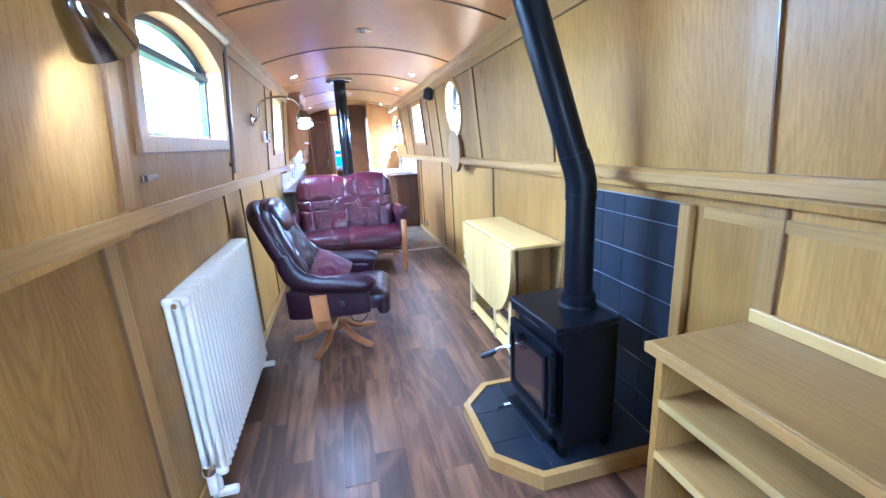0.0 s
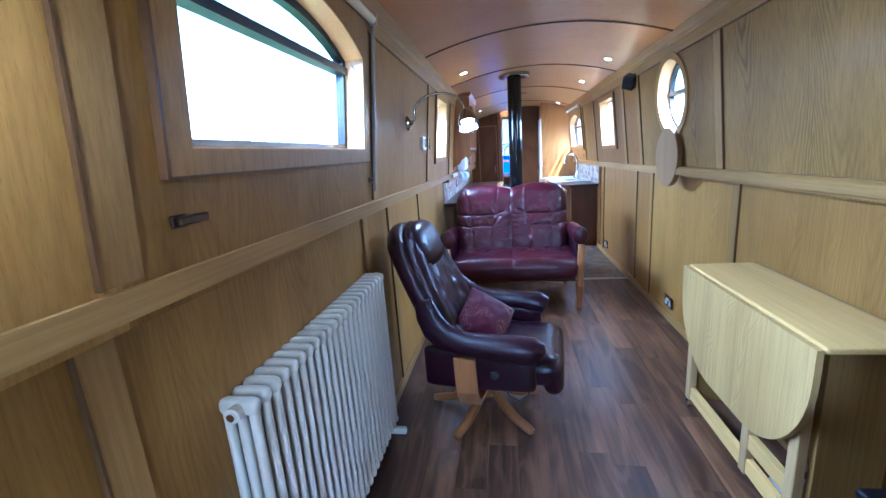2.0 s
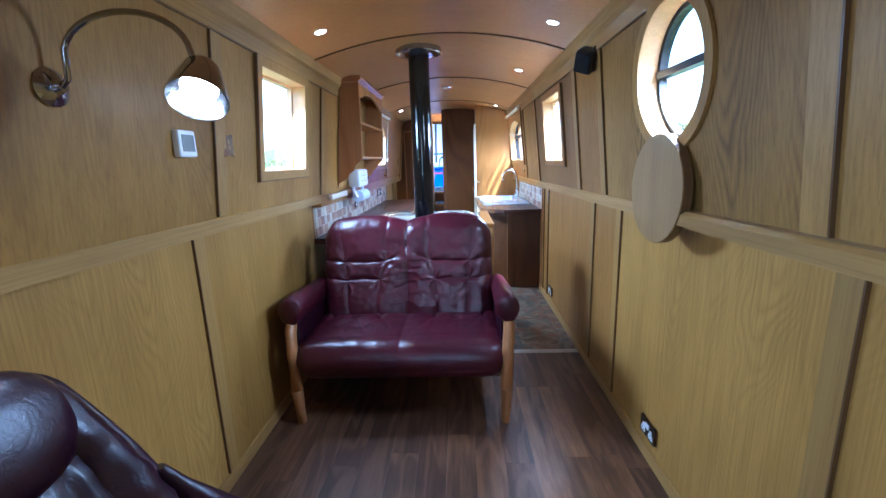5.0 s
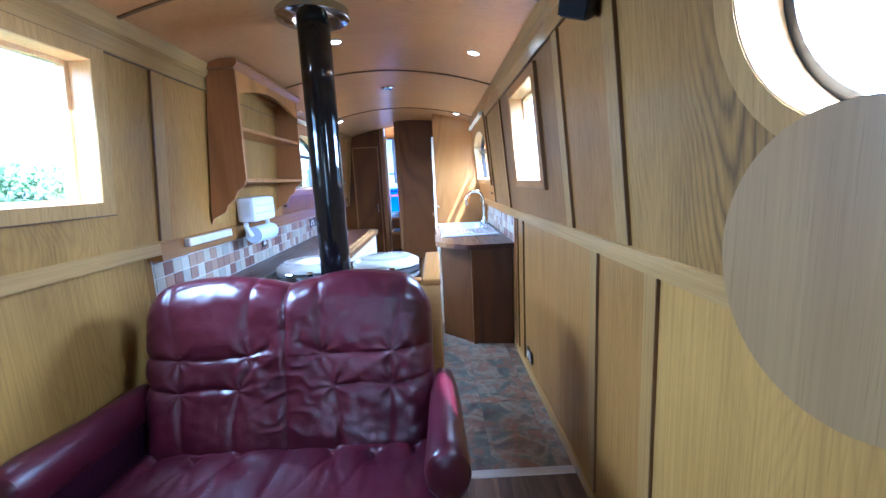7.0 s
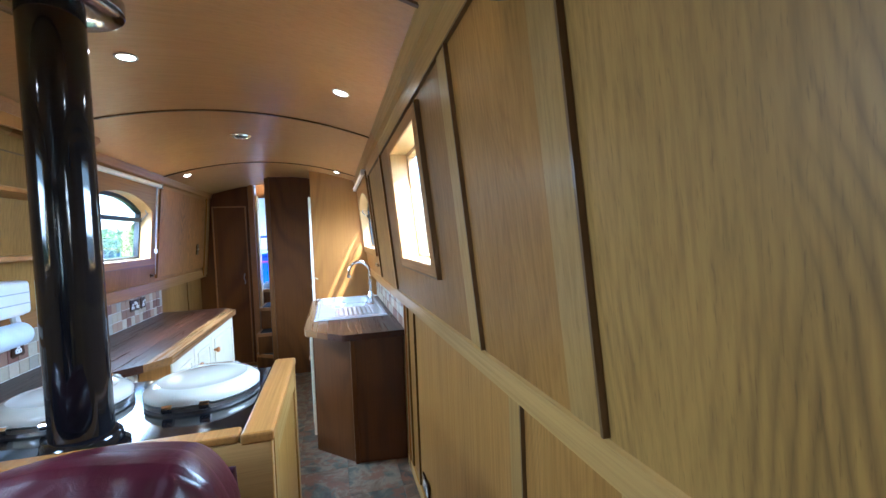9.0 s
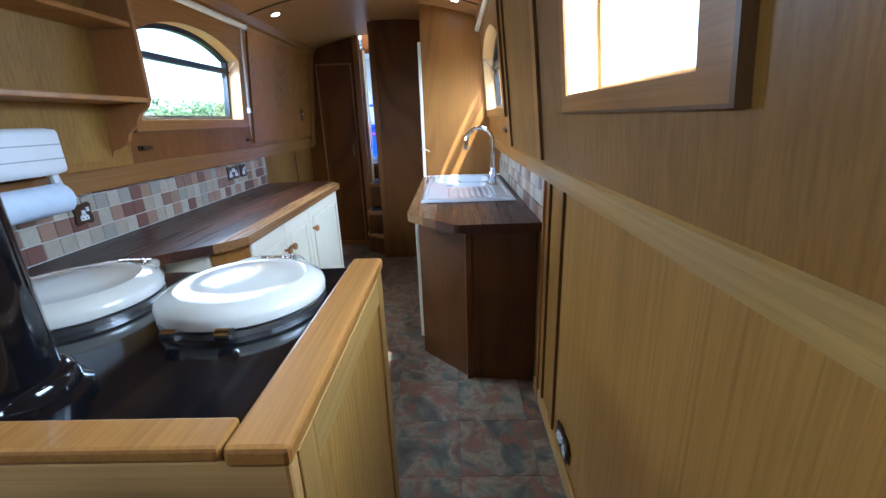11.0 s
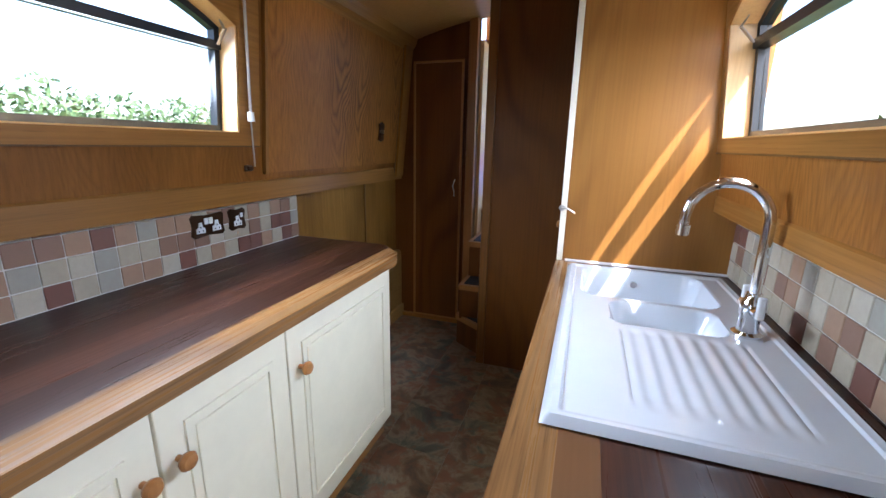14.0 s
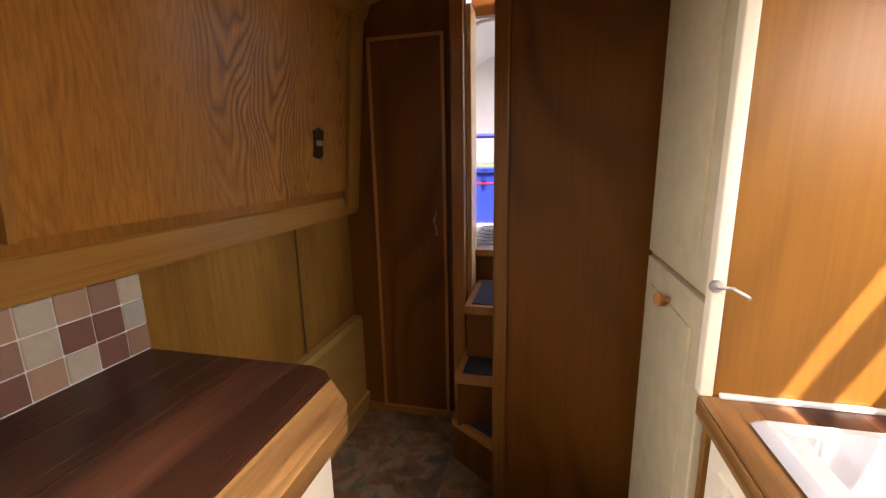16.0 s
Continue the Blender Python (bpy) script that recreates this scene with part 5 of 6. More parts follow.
for x, y in ((0.625, 2.555), (0.625, 3.325), (0.87, 2.555), (0.87, 3.325)):
    w = part("castor", cyl(B(), (x - 0.012, y, 0.022), (x + 0.012, y, 0.022), 0.022, n=20), CHROME, tb, "chrome castor", True)
    part("fork", box(B(), (x - 0.015, y - 0.008, 0.03), (x + 0.015, y + 0.008, 0.052), 0.003), BLACK, w)
thing("paper_pad", box(B(), (0.66, 2.60, 0.086), (0.80, 2.72, 0.105), 0.002), WHITE, "small white paper pad lying inside the table base", "paper pad")

# ---- column radiator ----
rad = empty("column_radiator", "cream three-column radiator with chrome valve", "radiator", (-0.950, 1.985, 0.0))
n_sec = 23
sec = B()
for x in (0.012, 0.045, 0.078):
    cyl(sec, (x, 0, 0.11), (x, 0, 0.835), 0.0125, n=10)
soft(sec, (0.045, 0, 0.845), (0.098, 0.036, 0.042), 0.017, 6)
soft(sec, (0.045, 0, 0.105), (0.098, 0.036, 0.042), 0.017, 6)
sec_me = finish("section", sec, RAD, True)
for k in range(n_sec):
    o = new("section", sec_me)
    o.parent = rad
    o.location = (0, 0.02 + k * 0.0455, 0)
for y in (-0.005, n_sec * 0.0455 + 0.0):
    pl = part("end_boss", cyl(B(), (0.05, y - 0.012, 0.842), (0.05, y + 0.012, 0.842), 0.018, n=16), RAD, rad, smooth=True)
part("bleed_plug", cyl(B(), (0.05, -0.024, 0.842), (0.05, -0.012, 0.842), 0.010, n=12), CHROME, rad)
vl = part("valve", cyl(B(), (0.05, -0.045, 0.06), (0.05, -0.045, 0.15), 0.017, n=16), RAD, rad, smooth=True)
part("valve_knob", lathe(B(), [(0.018, 0), (0.022, 0.008), (0.022, 0.03), (0.016, 0.036)], (0.05, -0.045, 0.148), 18), CHROME, vl, smooth=True)
part("tail", tube(B(), [(0.05, -0.045, 0.105), (0.05, 0.01, 0.105)], 0.011, 10), CHROME, vl)
part("pipe", tube(B(), [(0.05, -0.045, 0.06), (0.05, -0.045, 0.0)], 0.009, 10), STEEL, vl)
for y in (0.0, n_sec * 0.0455):
    part("foot", box(B(), (0.03, y - 0.016, 0.0), (0.125, y + 0.016, 0.035), 0.01), RAD, rad)
    part("foot_leg", box(B(), (0.035, y - 0.012, 0.03), (0.07, y + 0.012, 0.10), 0.008), RAD, rad)

# ---- swivel chair, facing along its own x ----
ch = empty("recliner_chair", "dark burgundy leather swivel recliner on a star base", "armchair", (-0.42, 3.26, 0.0), -7)
for k in range(5):
    a = radians(168 + 7 + 74 * k)
    c, s = math.cos(a), math.sin(a)
    pts = [(0.02 * c, 0.02 * s, 0.135), (0.07 * c, 0.07 * s, 0.13), (0.13 * c, 0.13 * s, 0.08), (0.2 * c, 0.2 * s, 0.045), (0.29 * c, 0.29 * s, 0.028), (0.315 * c, 0.315 * s, 0.022)]
    part("base_leg", tube(B(), pts, [0.026, 0.026, 0.027, 0.026, 0.025, 0.018], 10, 0.8), TEAK, ch, "bent wooden base leg", True)
part("hub", cyl(B(), (0, 0, 0.09), (0, 0, 0.20), 0.035, n=20), TEAK, ch, smooth=True)
part("column", cyl(B(), (0, 0, 0.19), (0, 0, 0.27), 0.025, n=16), BLACK, ch, smooth=True)
for s in (-1, 1):
    pts = [(-0.02, s * 0.02, 0.205), (-0.02, s * 0.18, 0.21), (-0.025, s * 0.300, 0.235), (-0.03, s * 0.326, 0.30), (-0.035, s * 0.328, 0.47)]
    rows = pts
    bm2 = B()
    rings = []
    for i, (x, y, z) in enumerate(rows):
        d = Vector(rows[min(i + 1, 4)]) - Vector(rows[max(i - 1, 0)])
        d.normalize()
        nrm = Vector((0, -d.z, d.y)) * 0.011
        rings.append([bm2.verts.new(Vector((x + dx, y, z)) + nrm * k) for dx, k in ((-0.05, -1), (0.05, -1), (0.05, 1), (-0.05, 1))])
    for a, b in zip(rings, rings[1:]):
        for k in range(4):
            bm2.faces.new((a[k], a[(k + 1) % 4], b[(k + 1) % 4], b[k]))
    bm2.faces.new(rings[0][::-1])
    bm2.faces.new(rings[-1])
    part("arm_bracket", bm2, TEAK, ch, "bent plywood bracket")
def seat_dish(x, y, z):
    if z < 0:
        return 0
    v = 0.014 * (1 - x * x) * (1 - y * y) - 0.010 * math.exp(-((x - 0.30 + 0.1 * y * y) / 0.05) ** 2)
    return v - 0.006 * math.exp(-((abs(y) - 0.55) / 0.06) ** 2) + 0.003 * noise.noise(Vector((x * 5, y * 9, 2)))
part("seat", soft(B(), (0.115, 0, 0.365), (0.55, 0.50, 0.15), 0.07, 22, seat_dish), DARK_LEATHER, ch, smooth=True)
part("seat_front", soft(B(), (0.352, 0, 0.335), (0.095, 0.48, 0.17), 0.046, 12), DARK_LEATHER, ch, smooth=True)
BACK = pose(-0.13, 0, 0.405, 0, -22, 0)
def tuft(x, y, z):
    if x < 0.2:
        return 0
    a = abs(y)
    v = 0.020 * (1 - y * y) - 0.012 * math.exp(-((z + 0.50 - 0.14 * y * y) / 0.05) ** 2)
    v -= 0.014 * math.exp(-((a - 0.62 + 0.10 * z) / 0.05) ** 2) * (z < 0.5)
    v -= 0.009 * math.exp(-((a - 0.22 - 0.20 * (z + 0.5)) / 0.05) ** 2) * (z < 0.45)
    fold = math.sin(26 * z + 7 * a) * math.exp(-((a - 0.45) / 0.25) ** 2) * math.exp(-((z + 0.15) / 0.5) ** 2)
    return v + 0.0055 * fold + 0.007 * noise.noise(Vector((y * 5, z * 8, 7)))
def rounded(bm, back, z_lo, z_hi, narrow, wrap):
    """Draws a chair back in towards a round top and bends its sides forwards."""
    inv = back.inverted()
    for v in bm.verts:
        q = inv @ v.co
        f = max(0.0, min(1.0, (q.z - z_lo) / (z_hi - z_lo)))
        q.x += wrap * (q.y / 0.27) ** 2 * (1 - 0.65 * f)
        q.y *= 1 - narrow * f * f
        q.z -= 0.085 * f * f * (q.y / 0.2) ** 2
        v.co = back @ q
    return bm
part("backrest", rounded(soft(B(), (0.0, 0, 0.30), (0.11, 0.51, 0.74), 0.052, 34, tuft, BACK), BACK, 0.15, 0.68, 0.30, 0.055), DARK_LEATHER, ch, smooth=True)
part("back_shell", rounded(soft(B(), (-0.045, 0, 0.30), (0.095, 0.57, 0.81), 0.044, 26, None, BACK), BACK, 0.15, 0.72, 0.30, 0.065), DARK_LEATHER, ch, smooth=True)
pipe = []
for k in range(33):
    a = -1.9 + 3.8 * k / 32
    y, z = 0.262 * math.copysign(min(1.0, abs(math.sin(a)) ** 0.8), a), 0.30 + 0.385 * math.cos(a)
    f = max(0.0, min(1.0, (z - 0.15) / 0.57))
    pipe.append(BACK @ Vector((-0.024 + 0.075 * (y / 0.27) ** 2 * (1 - 0.65 * f), y * (1 - 0.26 * f * f), z)))
part("piping", tube(B(), pipe, 0.0055, 6, up=(1, 0, 0)), DARK_LEATHER, ch, smooth=True)
bm = B()
rows = []
for i in range(13):
    t = math.pi * i / 12
    rows.append([bm.verts.new(BACK @ Vector((0.052 - 0.058 * math.cos(t), 0.168 * math.sin(t) ** 0.62 * math.copysign(abs(math.cos(2 * math.pi * k / 36)) ** 0.8, math.cos(2 * math.pi * k / 36)), 0.555 + 0.125 * math.sin(t) ** 0.62 * math.copysign(abs(math.sin(2 * math.pi * k / 36)) ** 0.8, math.sin(2 * math.pi * k / 36))))) for k in range(36)])
for a, b in zip(rows, rows[1:]):
    for k in range(36):
        bm.faces.new((a[k], a[(k + 1) % 36], b[(k + 1) % 36], b[k]))
bmesh.ops.remove_doubles(bm, verts=bm.verts, dist=0.0005)
part("headrest", bm, DARK_LEATHER, ch, smooth=True)
for s in (-1, 1):
    # the arm sweeps down out of the back and runs forwards to a blunt end
    spine = [(-0.235, 0.255, 0.72, 0.020, 0.045), (-0.215, 0.275, 0.655, 0.028, 0.06), (-0.18, 0.292, 0.60, 0.040, 0.065), (-0.12, 0.302, 0.555, 0.052, 0.062), (-0.03, 0.307, 0.532, 0.058, 0.058), (0.09, 0.308, 0.524, 0.060, 0.058), (0.20, 0.306, 0.520, 0.061, 0.060), (0.265, 0.303, 0.512, 0.058, 0.062), (0.300, 0.300, 0.500, 0.046, 0.052), (0.312, 0.299, 0.493, 0.022, 0.026)]
    bm = B()
    rows = []
    for i, (x, y, z, w, h) in enumerate(spine):
        p0, p1 = spine[max(i - 1, 0)], spine[min(i + 1, len(spine) - 1)]
        d = Vector((p1[0] - p0[0], 0, p1[2] - p0[2])).normalized()
        upv = Vector((-d.z, 0, d.x))
        rows.append([bm.verts.new(Vector((x, s * y, z)) + Vector((0, 1, 0)) * w * math.cos(2 * math.pi * k / 20) + upv * (h * math.sin(2 * math.pi * k / 20) + 0.002 * math.sin(5 * i + k))) for k in range(20)])
    for a, b in zip(rows, rows[1:]):
        for k in range(20):
            bm.faces.new((a[k], a[(k + 1) % 20], b[(k + 1) % 20], b[k]))
    bm.faces.new(rows[0])
    bm.faces.new(rows[-1])
    bmesh.ops.recalc_face_normals(bm, faces=bm.faces)
    part("armrest", bm, DARK_LEATHER, ch, smooth=True)
    part("arm_side", soft(B(), (0.02, s * 0.283, 0.405), (0.52, 0.055, 0.20), 0.026, 12, lambda x, y, z: 0.006 * (1 - x * x)), DARK_LEATHER, ch, smooth=True)
part("lever_knob", lathe(B(), [(0.006, 0), (0.008, 0.02), (0.02, 0.026), (0.02, 0.036), (0.008, 0.04)], n=14, m=pose(0.10, -0.30, 0.40, 90, 0, 0)), BLACK, ch, smooth=True)
part("cable", tube(B(), [(0.12, -0.2, 0.30), (0.15, -0.25, 0.25), (0.2, -0.26, 0.235), (0.24, -0.24, 0.26), (0.25, -0.2, 0.29)], 0.004, 6), BLACK, ch, smooth=True)
thing("scatter_cushion", soft(B(), (0, 0, 0), (0.012, 0.26, 0.26), 0.005, 24, lambda x, y, z: 0.052 * math.sqrt(max(0.0, (1 - y * y) * (1 - z * z))) * (0.9 + 0.2 * noise.noise(Vector((y * 3, z * 3, x)))) if abs(x) > 0.99 else 0, pose(-0.41, 3.27, 0.53, 45, -42, -55)), SATIN, "burgundy satin cushion with gold embroidery on the chair", "cushion", smooth=True)

# ---- two-seat sofa, back to the galley ----
sofa = empty("two_seat_sofa", "burgundy leather two-seat sofa with wooden arm frames", "sofa", (-0.245, 5.10, 0.0))
def seat_swell(x, y, z):
    if z < 0:
        return 0
    a = abs(x)
    v = 0.020 * (1.0 - 0.45 * math.exp(-a * 0.56 / 0.020)) * (1 - 0.3 * y * y)
    for k, ty in ((0.30, 0.34), (0.56, 0.30), (0.82, 0.36)):
        da, dy = (a - k) * 0.56, (y - ty) * 0.32
        r = math.hypot(da, dy)
        v -= 0.008 * math.exp(-r / 0.028)
        # long pleats that run from each tuft towards the front edge
        if dy < 0.02:
            run = math.exp(-max(0.0, -dy) / 0.16)
            for m in (-0.42, 0.0, 0.38):
                v -= 0.0085 * run * math.exp(-abs(da - m * -dy + 0.008 * noise.noise(Vector((y * 5, k, m)))) / 0.011)
    v -= 0.003 * math.exp(-((y + 0.62) / 0.05) ** 2) * (0.5 + noise.noise(Vector((x * 6, 0, 7))))
    return v + 0.007 * noise.noise(Vector((x * 4, y * 3, 1))) + 0.002 * noise.noise(Vector((x * 16, y * 5, 8)))
part("seat_cushion", soft(B(), (0, -0.06, 0.345), (1.12, 0.64, 0.20), 0.085, 120, seat_swell), BURGUNDY, sofa, smooth=True)
SB = pose(0, 0.17, 0.40, -14, 0, 0)
def seam_gap(a, z, line):
    """Metres from a point of the back to a stitched seam, given as a line of (across, up) in half sizes."""
    p = Vector((a * 0.535, z * 0.335))
    best = 9.0
    for (a0, z0), (a1, z1) in zip(line, line[1:]):
        q, e = Vector((a0 * 0.535, z0 * 0.335)), Vector(((a1 - a0) * 0.535, (z1 - z0) * 0.335))
        f = max(0.0, min(1.0, (p - q).dot(e) / e.dot(e)))
        best = min(best, (p - q - e * f).length)
    return best
SEAMS = (
    (0.9, 0.012, [(0.0, -1.0), (0.0, 1.0)]),
    (0.9, 0.015, [(0.17, 0.26), (0.30, 0.20), (0.62, 0.19), (1.0, 0.24)]),
    (0.8, 0.014, [(0.32, -0.14), (0.52, -0.12), (0.72, -0.15), (1.0, -0.08)]),
    (0.5, 0.011, [(0.24, 0.21), (0.25, 0.6), (0.22, 1.0)]),
    (0.5, 0.011, [(0.72, 0.20), (0.77, 0.6), (0.80, 1.0)]),
    (0.7, 0.012, [(0.10, 0.34), (0.18, 0.22), (0.27, 0.0), (0.32, -0.14), (0.36, -0.5), (0.37, -1.0)]),
    (0.55, 0.011, [(0.72, 0.20), (0.71, -0.15), (0.69, -0.9)]),
)
TUFTS = ((0.32, -0.14), (0.71, -0.15), (0.25, 0.21), (0.72, 0.20))
def back_swell(x, y, z):
    if y > -0.2:
        return 0
    fade = min(1.0, (-0.2 - y) / 0.6)
    a = abs(x)
    side = 1.0 if x > 0 else 5.0
    jit = 0.007 * noise.noise(Vector((x * 6, z * 5, 2)))
    dip = max(k * math.exp(-max(0.0, seam_gap(a, z, line) + jit) / w) for k, w, line in SEAMS)
    v = 0.0135 * (1.0 - dip)
    # short creases that fan out of the pulled-in tufts
    for ta, tz in TUFTS:
        da, dz = (a - ta) * 0.535, (z - tz) * 0.335
        r = math.hypot(da, dz)
        if r < 0.25:
            v -= 0.0075 * math.exp(-r / 0.065) * (0.5 + 0.5 * math.cos(7 * math.atan2(dz, da) + side + 3 * noise.noise(Vector((da * 12, dz * 12, side))))) * min(1.0, r / 0.02)
    # gathers beside the middle seam
    g = math.exp(-((a * 0.535 - 0.04) / 0.06) ** 2) * (1.0 if z < 0.2 else 0.25)
    v -= 0.0050 * g * abs(math.sin(z * 17 + 9 * a + 2.5 * noise.noise(Vector((x * 6, z * 6, 4)))))
    v += 0.012 * noise.noise(Vector((x * 3, z * 2.5, 3))) + 0.0030 * noise.noise(Vector((x * 13, z * 9, 5)))
    return v * fade
bm = soft(B(), (0, 0.03, 0.295), (1.07, 0.26, 0.67), 0.098, 150, back_swell, SB)
for v in bm.verts:
    q = SB.inverted() @ v.co
    if q.z > 0.40:
        hump = 0.046 * math.cos((abs(q.x) - 0.27) / 0.30 * 1.57) - 0.014 - 0.05 * max(0.0, (abs(q.x) - 0.42) / 0.115) ** 2
        v.co += SB.to_3x3() @ Vector((0, 0, hump * (q.z - 0.40) / 0.22))
part("backrest", bm, BURGUNDY, sofa, smooth=True)
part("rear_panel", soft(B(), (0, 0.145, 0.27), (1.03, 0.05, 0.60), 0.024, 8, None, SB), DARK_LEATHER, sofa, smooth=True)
part("seat_frame", box(B(), (-0.54, -0.26, 0.21), (0.54, 0.26, 0.27), 0.01), BEAD, sofa)
for s in (-1, 1):
    # a padded arm that rolls over at the front
    spine = [(0.24, 0.602, 0.040, 0.060), (0.14, 0.604, 0.052, 0.070), (0.0, 0.610, 0.056, 0.074), (-0.14, 0.618, 0.058, 0.076), (-0.24, 0.626, 0.061, 0.078), (-0.295, 0.628, 0.063, 0.078), (-0.318, 0.627, 0.060, 0.072), (-0.328, 0.626, 0.048, 0.058), (-0.331, 0.626, 0.015, 0.020)]
    bm = B()
    rows = [[bm.verts.new((s * 0.572 + w * math.cos(2 * math.pi * k / 22), y, z + h * math.sin(2 * math.pi * k / 22) + 0.004 * math.sin(2 * i + k))) for k in range(22)] for i, (y, z, w, h) in enumerate(spine)]
    for a, b in zip(rows, rows[1:]):
        for k in range(22):
            bm.faces.new((a[k], a[(k + 1) % 22], b[(k + 1) % 22], b[k]))
    bm.faces.new(rows[0])
    bm.faces.new(rows[-1])
    bmesh.ops.recalc_face_normals(bm, faces=bm.faces)
    part("armrest", bm, BURGUNDY, sofa, smooth=True)
    part("front_post", tube(B(), [(s * 0.555, -0.345, 0.0), (s * 0.56, -0.355, 0.2), (s * 0.568, -0.345, 0.40), (s * 0.578, -0.315, 0.52), (s * 0.58, -0.25, 0.585)], [0.021, 0.026, 0.030, 0.030, 0.026], 12, 1.3), TEAK, sofa, smooth=True)
    part("rear_post", tube(B(), [(s * 0.53, 0.36, 0.0), (s * 0.54, 0.30, 0.25), (s * 0.56, 0.22, 0.52)], [0.02, 0.024, 0.022], 12), TEAK, sofa, smooth=True)
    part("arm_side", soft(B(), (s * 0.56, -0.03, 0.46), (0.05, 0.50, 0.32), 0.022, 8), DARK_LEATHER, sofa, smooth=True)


# ---- lamps and fittings on the cabin sides ----
def wall_lamp(y, reach, z, swing, label, power=0.45, tip=(0, -16)):
    """A swan-neck lamp on the left side; swing turns its arm along the wall, in degrees."""
    xb = wall_x(-1, z)
    lamp = empty("wall_lamp", label, "wall lamp", (xb, y, z), group="swan-neck wall lamps")
    part("backplate", lathe(B(), [(0.044, 0.0), (0.044, 0.006), (0.034, 0.014), (0.018, 0.02), (0.012, 0.035)], n=24, m=pose(0, 0, 0, 0, 90, 0)), LAMP_CHROME, lamp, smooth=True)
    turn = pose(0.03, 0, 0, 0, 0, swing)
    r = (reach - 0.05) / 2
    pts = [(0.0, 0, 0.0), (0.018, 0, 0.015)] + [(0.02 + r - r * math.cos(a), 0.0, 0.06 + r * 0.62 * math.sin(a)) for a in [0.2 + 0.21 * k for k in range(14)]] + [(reach - 0.026, 0, 0.045)]
    part("arm", tube(B(), [turn @ Vector(p) for p in pts], 0.007, 10, up=(0.3, 1, 0)), LAMP_CHROME, lamp, smooth=True)
    head = turn @ Matrix.Translation(Vector(pts[-1]) + Vector((0.010, 0, -0.045))) @ pose(0, 0, 0, tip[0], tip[1], 0)
    part("shade", lathe(B(), [(0.015, 0.062), (0.026, 0.056), (0.040, 0.034), (0.052, -0.01), (0.064, -0.06), (0.061, -0.06), (0.049, -0.01), (0.035, 0.03), (0.012, 0.045)], n=28, m=head), LAMP_CHROME, lamp, "polished bell shade", True)
    part("bulb", lathe(B(), [(0.020, 0.0), (0.038, -0.018), (0.038, -0.024), (0.001, -0.03)], n=20, m=head), GLOW, lamp, "lit bulb")
    li = new("bulb_light", bpy.data.lights.new("bulb_light", "SPOT"))
    li.data.energy, li.data.spot_size, li.data.spot_blend, li.data.shadow_soft_size, li.data.color = power, radians(125), 0.5, 0.03, (0.80, 0.90, 1.0)
    base = Matrix.Translation((xb, y, z)) @ head
    li.matrix_world = look(base @ Vector((0, 0, -0.065)), base @ Vector((0, 0, -1.0)))
    return lamp


wall_lamp(3.74, 0.345, 1.575, 0, "polished chrome swan-neck wall lamp, lit, on the oak side", 0.4, (-38, -10))
wall_lamp(1.18, 0.30, 1.63, 72, "polished chrome swan-neck wall lamp, lit, near the stove", 0.009, (8, -42))

spk = empty("loudspeaker", "small black loudspeaker on a swivel bracket", "loudspeaker", (0, 0, 0))
SPK = pose(0.748, 5.02, 1.852, 24, -26, 42)
spk.matrix_basis = SPK
part("cabinet", soft(B(), (0, 0, 0), (0.088, 0.098, 0.112), 0.018, 8), BLACK, spk, smooth=True)
part("grille", box(B(), (-0.050, -0.040, -0.046), (-0.0445, 0.040, 0.046), 0.003), paint("speaker_cloth", (0.01, 0.01, 0.011), 0.95), spk)
to_spk = SPK.inverted()
part("bracket", tube(B(), [to_spk @ Vector(p) for p in ((0.755, 5.03, 1.858), (0.768, 5.005, 1.868), (0.784, 5.0, 1.875))], 0.013, 8), BLACK, spk)
bm = box(B(), (wall_x(1, 1.875) - 0.016, 4.975, 1.84), (wall_x(1, 1.875) + 0.004, 5.02, 1.91), 0.005)
bm.transform(to_spk)
part("wall_plate", bm, BLACK, spk)

disc = empty("porthole_cover", "round oak porthole cover swung down on its pivot", "cover", (0.80, 4.295, 1.255))
part("disc", cyl(B(), (0.027, 0, 0), (-0.005, 0, 0), 0.193, n=64), wood("cover_oak", (0.19, 0.110, 0.040), (0.29, 0.178, 0.066), "z", rings=7, strong=0.4), disc)
# dark sleeve round the rim, coloured to stand in for its shade
part("edge_band", cyl(B(), (0.0275, 0, 0), (-0.001, 0, 0), 0.1945, n=64, caps=False), BEAD, disc, "edge coloured dark for its shade")
part("pivot", cyl(B(), (0.045, -0.06, 0.165), (0.025, -0.06, 0.165), 0.012, n=12), BRASS, disc)

th = empty("thermostat", "white wall thermostat with a grey display", "thermostat", (wall_x(-1, 1.465), 4.19, 1.465))
part("case", box(B(), (0.0, -0.045, -0.045), (0.026, 0.045, 0.045), 0.006), WHITE, th)
part("display", box(B(), (0.0262, -0.032, -0.026), (0.0275, 0.032, 0.03)), paint("lcd_grey", (0.22, 0.24, 0.22), 0.2), th)
sw = empty("light_switch", "polished bronze two-gang light switch with shaped plate", "switch", (wall_x(-1, 1.47), 4.48, 1.47))
part("plate", prism(B(), [(-0.038, -0.046), (0, -0.040), (0.038, -0.046), (0.034, 0), (0.038, 0.046), (0, 0.040), (-0.038, 0.046), (-0.034, 0)], 0.0, 0.006, "x"), paint("polished_bronze", (0.34, 0.22, 0.13), 0.16, metal=1.0), sw)
for z in (-0.014, 0.014):
    part("toggle", box(B(), (0.006, -0.006, z - 0.008), (0.012, 0.006, z + 0.008), 0.002), CHROME, sw)

